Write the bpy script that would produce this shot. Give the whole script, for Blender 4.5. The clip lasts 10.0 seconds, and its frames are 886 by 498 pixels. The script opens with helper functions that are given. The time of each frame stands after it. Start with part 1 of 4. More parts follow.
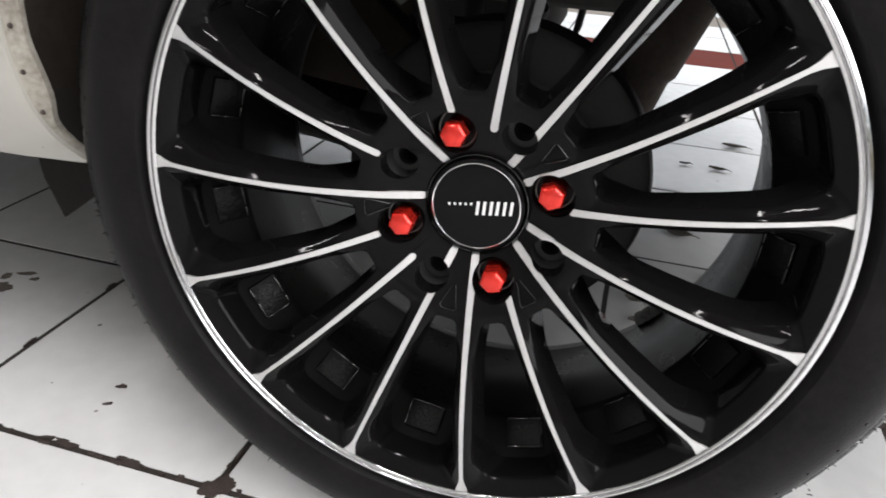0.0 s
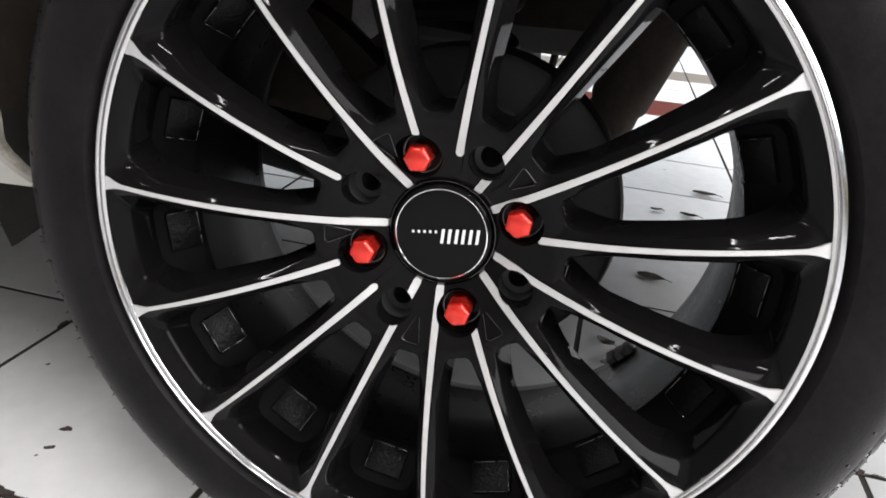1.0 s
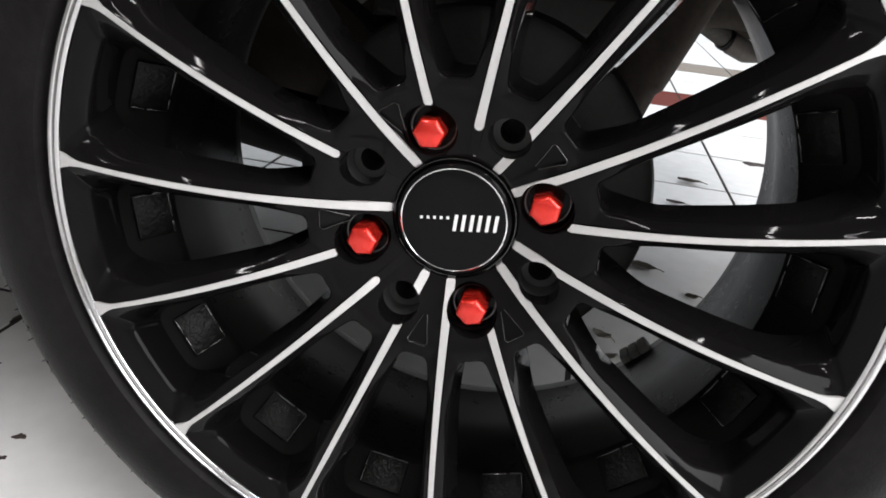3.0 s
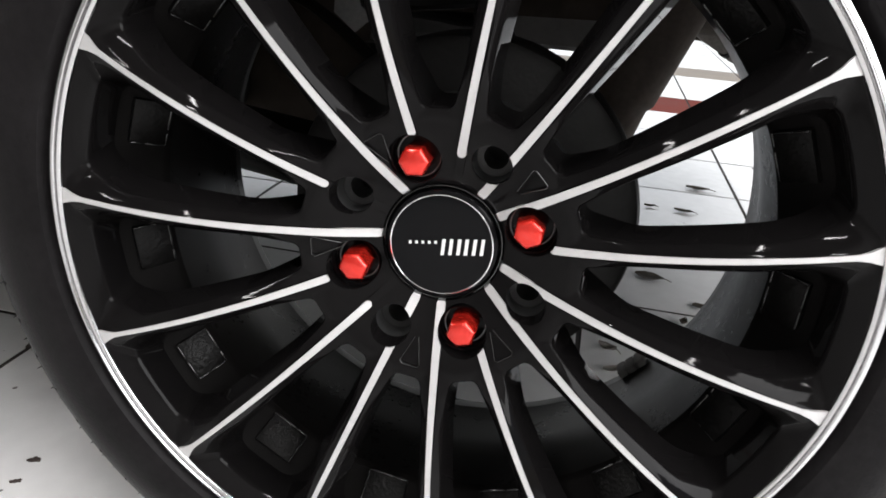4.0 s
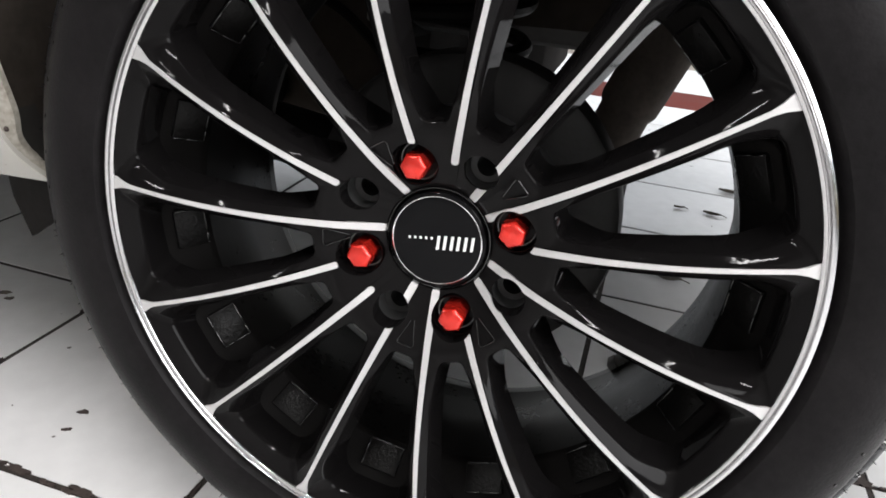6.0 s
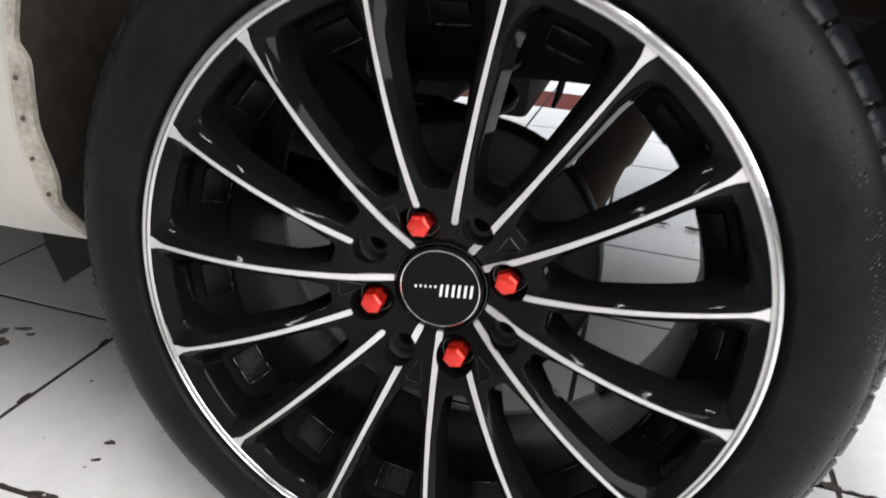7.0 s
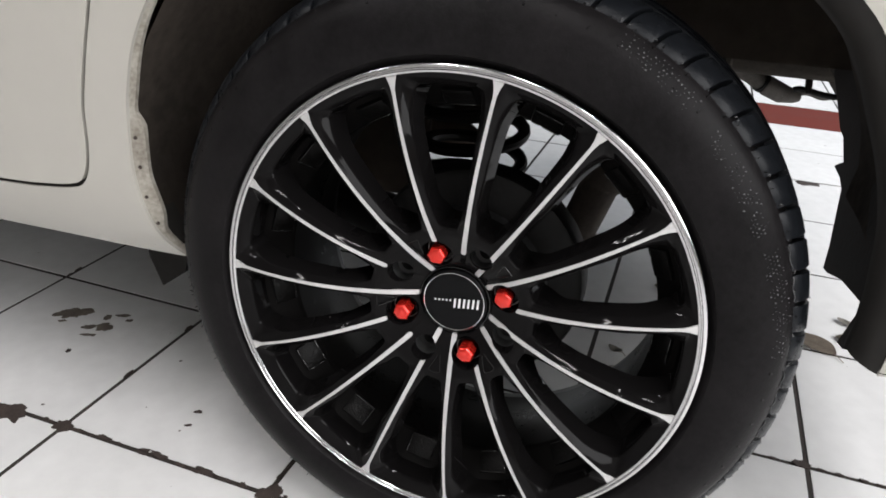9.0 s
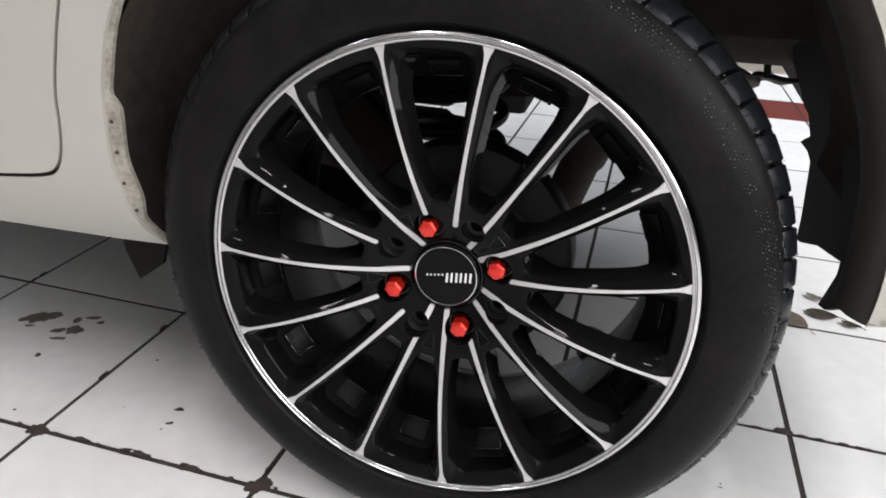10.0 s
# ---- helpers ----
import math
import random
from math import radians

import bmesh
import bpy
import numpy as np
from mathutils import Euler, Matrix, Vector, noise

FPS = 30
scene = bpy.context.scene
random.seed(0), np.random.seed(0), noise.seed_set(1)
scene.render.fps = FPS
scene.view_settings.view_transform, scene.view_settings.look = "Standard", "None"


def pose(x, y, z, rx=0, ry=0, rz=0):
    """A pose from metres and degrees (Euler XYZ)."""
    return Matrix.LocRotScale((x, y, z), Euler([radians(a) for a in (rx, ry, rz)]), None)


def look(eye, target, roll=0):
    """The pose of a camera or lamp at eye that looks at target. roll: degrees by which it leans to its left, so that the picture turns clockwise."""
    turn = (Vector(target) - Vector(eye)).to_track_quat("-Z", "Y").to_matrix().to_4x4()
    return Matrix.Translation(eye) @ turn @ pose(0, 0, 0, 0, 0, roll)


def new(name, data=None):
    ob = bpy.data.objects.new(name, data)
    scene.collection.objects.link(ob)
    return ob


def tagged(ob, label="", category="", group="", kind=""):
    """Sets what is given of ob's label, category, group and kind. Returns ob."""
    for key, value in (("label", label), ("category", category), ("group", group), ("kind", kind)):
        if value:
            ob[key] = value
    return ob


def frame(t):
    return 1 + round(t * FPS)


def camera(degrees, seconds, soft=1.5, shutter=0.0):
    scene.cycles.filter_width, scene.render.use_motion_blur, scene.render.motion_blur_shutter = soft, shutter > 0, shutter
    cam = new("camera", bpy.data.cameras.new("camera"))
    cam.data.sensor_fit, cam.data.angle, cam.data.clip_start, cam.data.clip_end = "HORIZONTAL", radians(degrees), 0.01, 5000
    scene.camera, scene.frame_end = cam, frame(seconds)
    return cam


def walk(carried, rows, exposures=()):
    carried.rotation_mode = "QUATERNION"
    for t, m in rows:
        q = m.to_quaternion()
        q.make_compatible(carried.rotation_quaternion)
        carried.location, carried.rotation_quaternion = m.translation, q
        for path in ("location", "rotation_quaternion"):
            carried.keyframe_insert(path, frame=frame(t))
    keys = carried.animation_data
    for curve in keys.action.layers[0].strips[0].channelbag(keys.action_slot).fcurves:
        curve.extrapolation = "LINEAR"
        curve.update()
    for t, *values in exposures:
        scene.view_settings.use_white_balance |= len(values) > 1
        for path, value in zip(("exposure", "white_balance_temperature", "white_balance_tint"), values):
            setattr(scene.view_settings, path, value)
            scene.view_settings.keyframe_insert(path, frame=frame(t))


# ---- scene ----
import itertools

# the camera and its way round the wheel
LENS = 64.21
cam = camera(LENS, 10.0, soft=1.7, shutter=0.25)
PATH = [
    (0.0, (0.07261, -0.38136, 0.47514), (-0.12303, 0.48629, 0.01807), 3.838),
    (0.1, (0.07263, -0.38366, 0.47484), (-0.13790, 0.48274, 0.02204), 3.366),
    (0.3, (0.07821, -0.38606, 0.47624), (-0.11915, 0.50363, 0.06454), 3.464),
    (0.5, (0.08039, -0.38548, 0.47298), (-0.11244, 0.50573, 0.06241), 3.880),
    (0.7, (0.08149, -0.38357, 0.46574), (-0.10553, 0.51232, 0.06275), 4.134),
    (0.8, (0.07937, -0.38004, 0.46069), (-0.09265, 0.52438, 0.07027), 4.631),
    (1.0, (0.07762, -0.36692, 0.45544), (-0.09508, 0.53699, 0.06414), 5.277),
    (1.2, (0.07382, -0.36252, 0.45296), (-0.08707, 0.54884, 0.07411), 5.402),
    (1.3, (0.06528, -0.35961, 0.45254), (-0.09352, 0.55418, 0.07867), 5.939),
    (1.5, (0.05442, -0.34337, 0.44975), (-0.10668, 0.57043, 0.07690), 5.429),
    (1.7, (0.04570, -0.33271, 0.44108), (-0.10837, 0.57346, 0.04724), 5.324),
    (1.8, (0.04261, -0.32577, 0.44066), (-0.10568, 0.57660, 0.03602), 5.489),
    (2.0, (0.03743, -0.32257, 0.43631), (-0.10862, 0.58020, 0.03174), 5.759),
    (2.2, (0.03729, -0.32512, 0.43200), (-0.10780, 0.57913, 0.03042), 6.158),
    (2.3, (0.03712, -0.32491, 0.43160), (-0.10589, 0.57965, 0.02995), 6.105),
    (2.5, (0.03784, -0.32169, 0.42945), (-0.09474, 0.58443, 0.02773), 6.774),
    (2.7, (0.04042, -0.32113, 0.42904), (-0.08414, 0.58525, 0.02535), 7.041),
    (3.8, (0.05673, -0.32603, 0.44599), (-0.09002, 0.58084, 0.05095), 4.545),
    (4.0, (0.06023, -0.32573, 0.44440), (-0.09123, 0.58175, 0.05255), 4.531),
    (4.2, (0.06285, -0.33197, 0.44492), (-0.09682, 0.57115, 0.04632), 4.501),
    (4.3, (0.06397, -0.33433, 0.44469), (-0.09694, 0.56929, 0.04773), 4.912),
    (4.5, (0.06495, -0.33468, 0.44723), (-0.08094, 0.57430, 0.05676), 5.163),
    (4.7, (0.06979, -0.34422, 0.45401), (-0.08290, 0.56033, 0.05594), 5.437),
    (4.8, (0.07150, -0.35347, 0.46065), (-0.09276, 0.54470, 0.05284), 5.875),
    (5.0, (0.07463, -0.36919, 0.47347), (-0.12556, 0.52859, 0.08115), 6.115),
    (5.2, (0.08257, -0.36900, 0.47299), (-0.12323, 0.52162, 0.06747), 6.476),
    (6.3, (0.09787, -0.36125, 0.47088), (-0.11548, 0.52426, 0.05813), 5.121),
    (6.5, (0.09309, -0.36306, 0.47498), (-0.11871, 0.52284, 0.06228), 4.608),
    (6.7, (0.09415, -0.37146, 0.48884), (-0.12600, 0.51688, 0.08588), 5.332),
    (6.9, (0.09486, -0.39766, 0.50822), (-0.11069, 0.49187, 0.10019), 4.527),
    (7.0, (0.09695, -0.40593, 0.52018), (-0.10249, 0.48759, 0.11789), 4.653),
    (7.1, (0.10692, -0.42467, 0.54034), (-0.09588, 0.47306, 0.14924), 4.894),
    (7.3, (0.12292, -0.45238, 0.57930), (-0.09513, 0.44441, 0.19430), 4.656),
    (7.5, (0.13598, -0.47371, 0.60655), (-0.09694, 0.41330, 0.20786), 3.955),
    (7.6, (0.14295, -0.47685, 0.61377), (-0.08736, 0.40784, 0.20846), 4.146),
    (7.8, (0.15365, -0.47812, 0.61449), (-0.06965, 0.39218, 0.17551), 5.090),
    (8.0, (0.15914, -0.47771, 0.61179), (-0.05639, 0.39512, 0.17394), 5.353),
    (8.2, (0.16068, -0.48417, 0.61476), (-0.06553, 0.38406, 0.17317), 5.714),
    (8.3, (0.15633, -0.49231, 0.61528), (-0.07972, 0.37328, 0.17366), 5.149),
    (8.5, (0.15146, -0.49708, 0.61433), (-0.09781, 0.36957, 0.18216), 4.391),
    (8.7, (0.15294, -0.50420, 0.61948), (-0.10777, 0.36148, 0.19212), 3.975),
    (8.8, (0.15363, -0.50811, 0.62183), (-0.11938, 0.34985, 0.18665), 3.405),
    (9.0, (0.15344, -0.51080, 0.62100), (-0.11150, 0.34763, 0.18180), 3.025),
    (9.2, (0.15287, -0.51680, 0.62370), (-0.09640, 0.34212, 0.17636), 2.804),
    (9.3, (0.15187, -0.52104, 0.62243), (-0.08704, 0.34166, 0.17672), 2.850),
    (9.5, (0.14505, -0.51927, 0.61414), (-0.08572, 0.34364, 0.16455), 2.428),
    (9.7, (0.13984, -0.52259, 0.60453), (-0.06217, 0.34540, 0.15089), 2.604),
    (9.8, (0.13702, -0.52279, 0.59849), (-0.06295, 0.34725, 0.14788), 3.025),
    (10.0, (0.13168, -0.52724, 0.59179), (-0.08235, 0.35074, 0.16360), 2.466),
]
walk(cam, [(t, look(eye, target, roll)) for t, eye, target, roll in PATH],
     exposures=[(0.0, 0.02), (1.0, 0.10), (1.7, 0.04), (2.7, -0.02), (3.9, 0.14), (4.5, 0.20), (5.2, 0.14), (6.6, 0.12), (7.1, 0.07), (7.6, 0.0), (8.0, -0.14), (8.5, -0.18), (10.0, -0.17)])

# ---- world and light: a tiled workshop, open to daylight behind the car ----
world = bpy.data.worlds.new("workshop_sky")
scene.world = world
world.use_nodes = True
wn = world.node_tree
sky = wn.nodes.new("ShaderNodeTexSky")
sky.sky_type, sky.sun_disc = "NISHITA", False
sky.sun_elevation, sky.sun_rotation = radians(40), radians(70)
wn.links.new(sky.outputs["Color"], wn.nodes["Background"].inputs["Color"])
wn.nodes["Background"].inputs["Strength"].default_value = 0.05


def area_lamp(name, m, sx, sy, watts, colour):
    data = bpy.data.lights.new(name, "AREA")
    data.shape, data.size, data.size_y = "RECTANGLE", sx, sy
    data.energy, data.color = watts, colour
    ob = new(name, data)
    ob.matrix_world = m
    return ob


# daylight in the two open shop fronts
area_lamp("daylight_rear", look((2.45, -0.5, 1.80), (0.0, -0.5, 0.9)), 4.6, 1.9, 212, (1.0, 0.988, 0.992))
area_lamp("daylight_far", look((-0.4, 6.9, 1.45), (-0.4, 0.6, 0.9)), 7.6, 2.6, 105, (0.975, 0.985, 1.0))


# ---- materials ----
def material(name, colour, rough, metal=0.0, vary=0.0, scale=20.0, bump=0.0, bump_scale=200.0, coat=0.0, spec=0.5, tint=None, rough_vary=0.0):
    """A principled surface with two scales of variation in colour and gloss, and a fine relief."""
    mat = bpy.data.materials.new(name)
    mat.use_nodes = True
    nt = mat.node_tree
    b = nt.nodes["Principled BSDF"]
    b.inputs["Base Color"].default_value = (*colour, 1)
    b.inputs["Roughness"].default_value = rough
    b.inputs["Metallic"].default_value = metal
    b.inputs["Coat Weight"].default_value = coat
    b.inputs["Coat Roughness"].default_value = 0.05
    b.inputs["Specular IOR Level"].default_value = spec
    co = nt.nodes.new("ShaderNodeTexCoord")
    if vary or rough_vary:
        n1, n2 = nt.nodes.new("ShaderNodeTexNoise"), nt.nodes.new("ShaderNodeTexNoise")
        n1.inputs["Scale"].default_value, n2.inputs["Scale"].default_value = scale, scale * 9
        n1.inputs["Detail"].default_value, n2.inputs["Detail"].default_value = 6, 4
        mix = nt.nodes.new("ShaderNodeMath")
        mix.operation = "MULTIPLY_ADD"
        mix.inputs[1].default_value = 0.45
        for n in (n1, n2):
            nt.links.new(co.outputs["Object"], n.inputs["Vector"])
        nt.links.new(n2.outputs["Fac"], mix.inputs[0])
        half = nt.nodes.new("ShaderNodeMath")
        half.operation = "MULTIPLY"
        half.inputs[1].default_value = 0.55
        nt.links.new(n1.outputs["Fac"], half.inputs[0])
        nt.links.new(half.outputs[0], mix.inputs[2])
        if vary:
            ramp = nt.nodes.new("ShaderNodeValToRGB")
            ramp.color_ramp.elements[0].position, ramp.color_ramp.elements[1].position = 0.32, 0.68
            dark = tint or tuple(c * (1 - vary) for c in colour)
            ramp.color_ramp.elements[0].color = (*dark, 1)
            ramp.color_ramp.elements[1].color = (*(min(1, c * (1 + vary * 0.4)) for c in colour), 1)
            nt.links.new(mix.outputs[0], ramp.inputs["Fac"])
            nt.links.new(ramp.outputs["Color"], b.inputs["Base Color"])
        if rough_vary:
            mr = nt.nodes.new("ShaderNodeMapRange")
            mr.inputs["From Min"].default_value, mr.inputs["From Max"].default_value = 0.3, 0.7
            mr.inputs["To Min"].default_value, mr.inputs["To Max"].default_value = max(0.02, rough - rough_vary), rough + rough_vary
            nt.links.new(mix.outputs[0], mr.inputs["Value"])
            nt.links.new(mr.outputs["Result"], b.inputs["Roughness"])
    if bump:
        n3, bp = nt.nodes.new("ShaderNodeTexNoise"), nt.nodes.new("ShaderNodeBump")
        n3.inputs["Scale"].default_value, n3.inputs["Detail"].default_value = bump_scale, 5
        bp.inputs["Strength"].default_value, bp.inputs["Distance"].default_value = bump, 0.002
        nt.links.new(co.outputs["Object"], n3.inputs["Vector"])
        nt.links.new(n3.outputs["Fac"], bp.inputs["Height"])
        nt.links.new(bp.outputs["Normal"], b.inputs["Normal"])
    return mat


def tile_material():
    """White glazed tile: each its own shade, faint smears, small chips and grime along the edges."""
    mat = material("white_glazed_tile", (0.745, 0.743, 0.738), 0.22, vary=0.10, scale=4, rough_vary=0.05)
    nt = mat.node_tree
    b = nt.nodes["Principled BSDF"]
    base = b.inputs["Base Color"].links[0].from_socket
    info = nt.nodes.new("ShaderNodeObjectInfo")
    shade = nt.nodes.new("ShaderNodeMapRange")
    shade.inputs["To Min"].default_value, shade.inputs["To Max"].default_value = 0.93, 1.0
    nt.links.new(info.outputs["Random"], shade.inputs["Value"])
    mul = nt.nodes.new("ShaderNodeMix")
    mul.data_type, mul.blend_type = "RGBA", "MULTIPLY"
    mul.inputs["Factor"].default_value = 1
    nt.links.new(base, mul.inputs["A"])
    nt.links.new(shade.outputs["Result"], mul.inputs["B"])
    co, specks, ramp = nt.nodes.new("ShaderNodeNewGeometry"), nt.nodes.new("ShaderNodeTexNoise"), nt.nodes.new("ShaderNodeValToRGB")
    specks.inputs["Scale"].default_value, specks.inputs["Detail"].default_value = 38, 3
    nt.links.new(co.outputs["Position"], specks.inputs["Vector"])
    ramp.color_ramp.elements[0].position, ramp.color_ramp.elements[1].position = 0.735, 0.75
    ramp.color_ramp.elements[0].color, ramp.color_ramp.elements[1].color = (0, 0, 0, 1), (0.85, 0.85, 0.85, 1)
    nt.links.new(specks.outputs["Fac"], ramp.inputs["Fac"])
    dirt = nt.nodes.new("ShaderNodeMix")
    dirt.data_type = "RGBA"
    dirt.inputs["B"].default_value = (0.07, 0.055, 0.045, 1)
    nt.links.new(ramp.outputs["Color"], dirt.inputs["Factor"])
    nt.links.new(mul.outputs["Result"], dirt.inputs["A"])
    nt.links.new(dirt.outputs["Result"], b.inputs["Base Color"])
    return mat


GLOSS = material("gloss_black_paint", (0.0050, 0.0046, 0.0047), 0.050, spec=0.075, rough_vary=0.025, scale=30, bump=0.035, bump_scale=70)
SATIN = material("satin_black_hole", (0.012, 0.012, 0.012), 0.45, vary=0.3, scale=60)
BOSS = material("gloss_cast_black", (0.0055, 0.0052, 0.0050), 0.36, spec=0.13, vary=0.5, scale=260, bump=0.35, bump_scale=420, rough_vary=0.12)
SOCKET = material("matt_grey_socket", (0.035, 0.035, 0.035), 0.5, vary=0.3, scale=90)
BARREL = material("black_barrel_paint", (0.0065, 0.0060, 0.0058), 0.30, spec=0.06, vary=0.2, scale=25, rough_vary=0.06)
CONE = material("matt_barrel_black", (0.0065, 0.0060, 0.0058), 0.6, spec=0.04, vary=0.2, scale=25)
# extra gloss for bars added where cast edges should glint
EDGE = material("glint_edge_black", (0.008, 0.008, 0.008), 0.20, spec=0.7)
MACHINED = material("machined_aluminium", (0.640, 0.632, 0.632), 0.42, metal=0.6, vary=0.05, scale=60, bump=0.05, bump_scale=900)
LIP = material("polished_aluminium_lip", (0.58, 0.575, 0.58), 0.17, metal=1.0, vary=0.04, scale=40, rough_vary=0.06)
CHROME = material("bright_ring", (0.85, 0.85, 0.86), 0.15, metal=1.0)
COLLAR = material("shiny_black_collar", (0.005, 0.005, 0.005), 0.05, spec=0.6, bump=0.35, bump_scale=110)
SEAT = material("bare_seat_edge", (0.10, 0.098, 0.096), 0.22, spec=0.8, vary=0.4, scale=150)
CAP = material("centre_cap_black", (0.0055, 0.0055, 0.006), 0.05, spec=0.07)
RED = material("red_anodised_metal", (0.70, 0.026, 0.016), 0.18, metal=0.66, vary=0.2, scale=120, coat=0.5, bump=0.10, bump_scale=160)
PRINT = material("white_print", (0.80, 0.80, 0.80), 0.5)
RUBBER = material("tyre_rubber", (0.0102, 0.0093, 0.0097), 0.38, spec=0.060, vary=0.45, scale=24, bump=0.10, bump_scale=500, rough_vary=0.09)
# base far paler than the tyre: glints put into the colour of the dots
DOTS = material("glint_grey_rubber", (0.17, 0.17, 0.175), 0.15, spec=0.9)
# paler, shinier rubber for blobs that imitate glints along the tread
BEAD_GLINT = material("glint_bead_gloss", (0.050, 0.051, 0.054), 0.12, spec=1.0, bump=0.4, bump_scale=300)
TREAD = material("tread_rubber", (0.0080, 0.0091, 0.0110), 0.40, spec=0.13, vary=0.2, scale=18, bump=0.15, bump_scale=350, rough_vary=0.1)
WHITE_PAINT = material("cream_white_car_paint", (0.432, 0.416, 0.376), 0.24, vary=0.03, scale=2.5, coat=0.5)
FLANGE = material("dirty_arch_flange", (0.34, 0.322, 0.282), 0.6, vary=0.55, scale=26, bump=0.15, bump_scale=90, tint=(0.17, 0.15, 0.122))
LINER = material("black_plastic_liner", (0.0085, 0.0070, 0.0060), 0.75, spec=0.2, vary=0.4, scale=9, bump=0.3, bump_scale=120)
WELL = material("dusty_wheel_well", (0.048, 0.039, 0.032), 0.9, spec=0.2, vary=0.5, scale=7, bump=0.3, bump_scale=90)
UNDER = material("grey_underseal", (0.045, 0.043, 0.042), 0.8, spec=0.2, vary=0.3, scale=8, bump=0.3, bump_scale=90)
# near-black brown: painted shade on the rear arch roll, grime on the lining
ROLLED = material("dark_brown_edge", (0.012, 0.0102, 0.0085), 0.7, vary=0.3, scale=12, bump=0.2, bump_scale=120)
BRACKET = material("bare_bracket_steel", (0.42, 0.42, 0.42), 0.5, vary=0.3, scale=30)
DUSTY = material("dusty_brown_steel", (0.16, 0.13, 0.108), 0.85, spec=0.2, vary=0.4, scale=20, bump=0.2, bump_scale=120)
SLEEVE = material("dusty_damper_sleeve", (0.085, 0.070, 0.060), 0.7, spec=0.2, vary=0.35, scale=25, bump=0.2, bump_scale=120)
SMEAR = material("dried_mud_film", (0.24, 0.225, 0.19), 0.7, spec=0.2, vary=0.5, scale=60, tint=(0.36, 0.345, 0.31))
DARK_STEEL = material("black_painted_steel", (0.0050, 0.0047, 0.0045), 0.5, spec=0.2, vary=0.4, scale=30, bump=0.2, bump_scale=200)
EXHAUST = material("dull_exhaust_steel", (0.060, 0.052, 0.044), 0.75, spec=0.2, vary=0.35, scale=12, bump=0.25, bump_scale=120)
PIPE = material("sooty_pipe_steel", (0.16, 0.145, 0.13), 0.6, vary=0.4, scale=25, bump=0.2, bump_scale=120)
TILE = tile_material()
RED_TILE = material("red_brown_tile", (0.20, 0.034, 0.023), 0.6, spec=0.03, vary=0.15, scale=8, rough_vary=0.08)
BEIGE_TILE = material("beige_tile", (0.30, 0.245, 0.185), 0.5, spec=0.2, vary=0.12, scale=8)
GROUT = material("grimy_grout", (0.032, 0.025, 0.021), 0.9, vary=0.5, scale=30, bump=0.4, bump_scale=90)
DUST = material("trodden_grime", (0.125, 0.105, 0.085), 0.75, vary=0.5, scale=60, bump=0.3, bump_scale=150)
STAIN = material("dried_grime", (0.048, 0.034, 0.029), 0.75, vary=0.5, scale=45, bump=0.5, bump_scale=150)
WALL = material("grey_wall_paint", (0.40, 0.396, 0.388), 0.7, vary=0.06, scale=1.5, bump=0.05, bump_scale=80)
CEILING = material("ceiling_board", (0.07, 0.067, 0.063), 0.8, vary=0.05, scale=2)


def glow(name, colour, strength):
    mat = bpy.data.materials.new(name)
    mat.use_nodes = True
    b = mat.node_tree.nodes["Principled BSDF"]
    b.inputs["Emission Color"].default_value, b.inputs["Emission Strength"].default_value = (*colour, 1), strength
    return mat


TUBE = glow("lit_tube", (1.0, 0.985, 0.97), 18)

# ---- building blocks ----
PLACE = {}


def thing(name, at, label, category, group="", kind=""):
    """An Empty at the base of a thing, to hold its parts."""
    ob = new(name)
    ob.empty_display_size = 0.05
    ob.location = at
    PLACE[ob] = Matrix.Translation(at)
    return tagged(ob, label, category, group, kind)


def finish(bm, mat, sharp=32, recalc=True):
    if recalc:
        bmesh.ops.recalc_face_normals(bm, faces=bm.faces)
    me = bpy.data.meshes.new("mesh")
    bm.to_mesh(me)
    bm.free()
    me.materials.append(mat)
    me.polygons.foreach_set("use_smooth", [True] * len(me.polygons))
    me.set_sharp_from_angle(angle=radians(sharp))
    return me


def put(name, me, parent, label="", m=None):
    """Links mesh data, whose coordinates are in the frame m, under a thing or a part."""
    m = m or Matrix.Identity(4)
    ob = new(name, me)
    ob.parent = parent
    ob.matrix_parent_inverse = PLACE[parent].inverted()
    ob.matrix_basis = m
    PLACE[ob] = m
    return tagged(ob, label)


def part(name, bm, mat, parent, label="", m=None, sharp=32, recalc=True):
    return put(name, finish(bm, mat, sharp, recalc), parent, label, m)


def alone(name, bm, mat, label, category, kind="", group="", sharp=32, m=None):
    ob = new(name, finish(bm, mat, sharp))
    if m:
        ob.matrix_world = m
    PLACE[ob] = m or Matrix.Identity(4)
    return tagged(ob, label, category, group, kind)


def revolve(profile, n=160, closed=False, a0=0.0, a1=360.0):
    """A surface of revolution about the y axis from rows of (radius, y)."""
    bm = bmesh.new()
    full = a1 - a0 >= 359.9
    rings = []
    for i in range(n if full else n + 1):
        a = radians(a0 + (a1 - a0) * i / n)
        rings.append([bm.verts.new((r * math.sin(a), y, r * math.cos(a))) for r, y in profile])
    count = len(rings)
    for i in range(count if full else count - 1):
        p, q = rings[i], rings[(i + 1) % count]
        for j in range(len(profile) if closed else len(profile) - 1):
            k = (j + 1) % len(profile)
            bm.faces.new((p[j], p[k], q[k], q[j]))
    bmesh.ops.remove_doubles(bm, verts=bm.verts, dist=1e-6)
    return bm


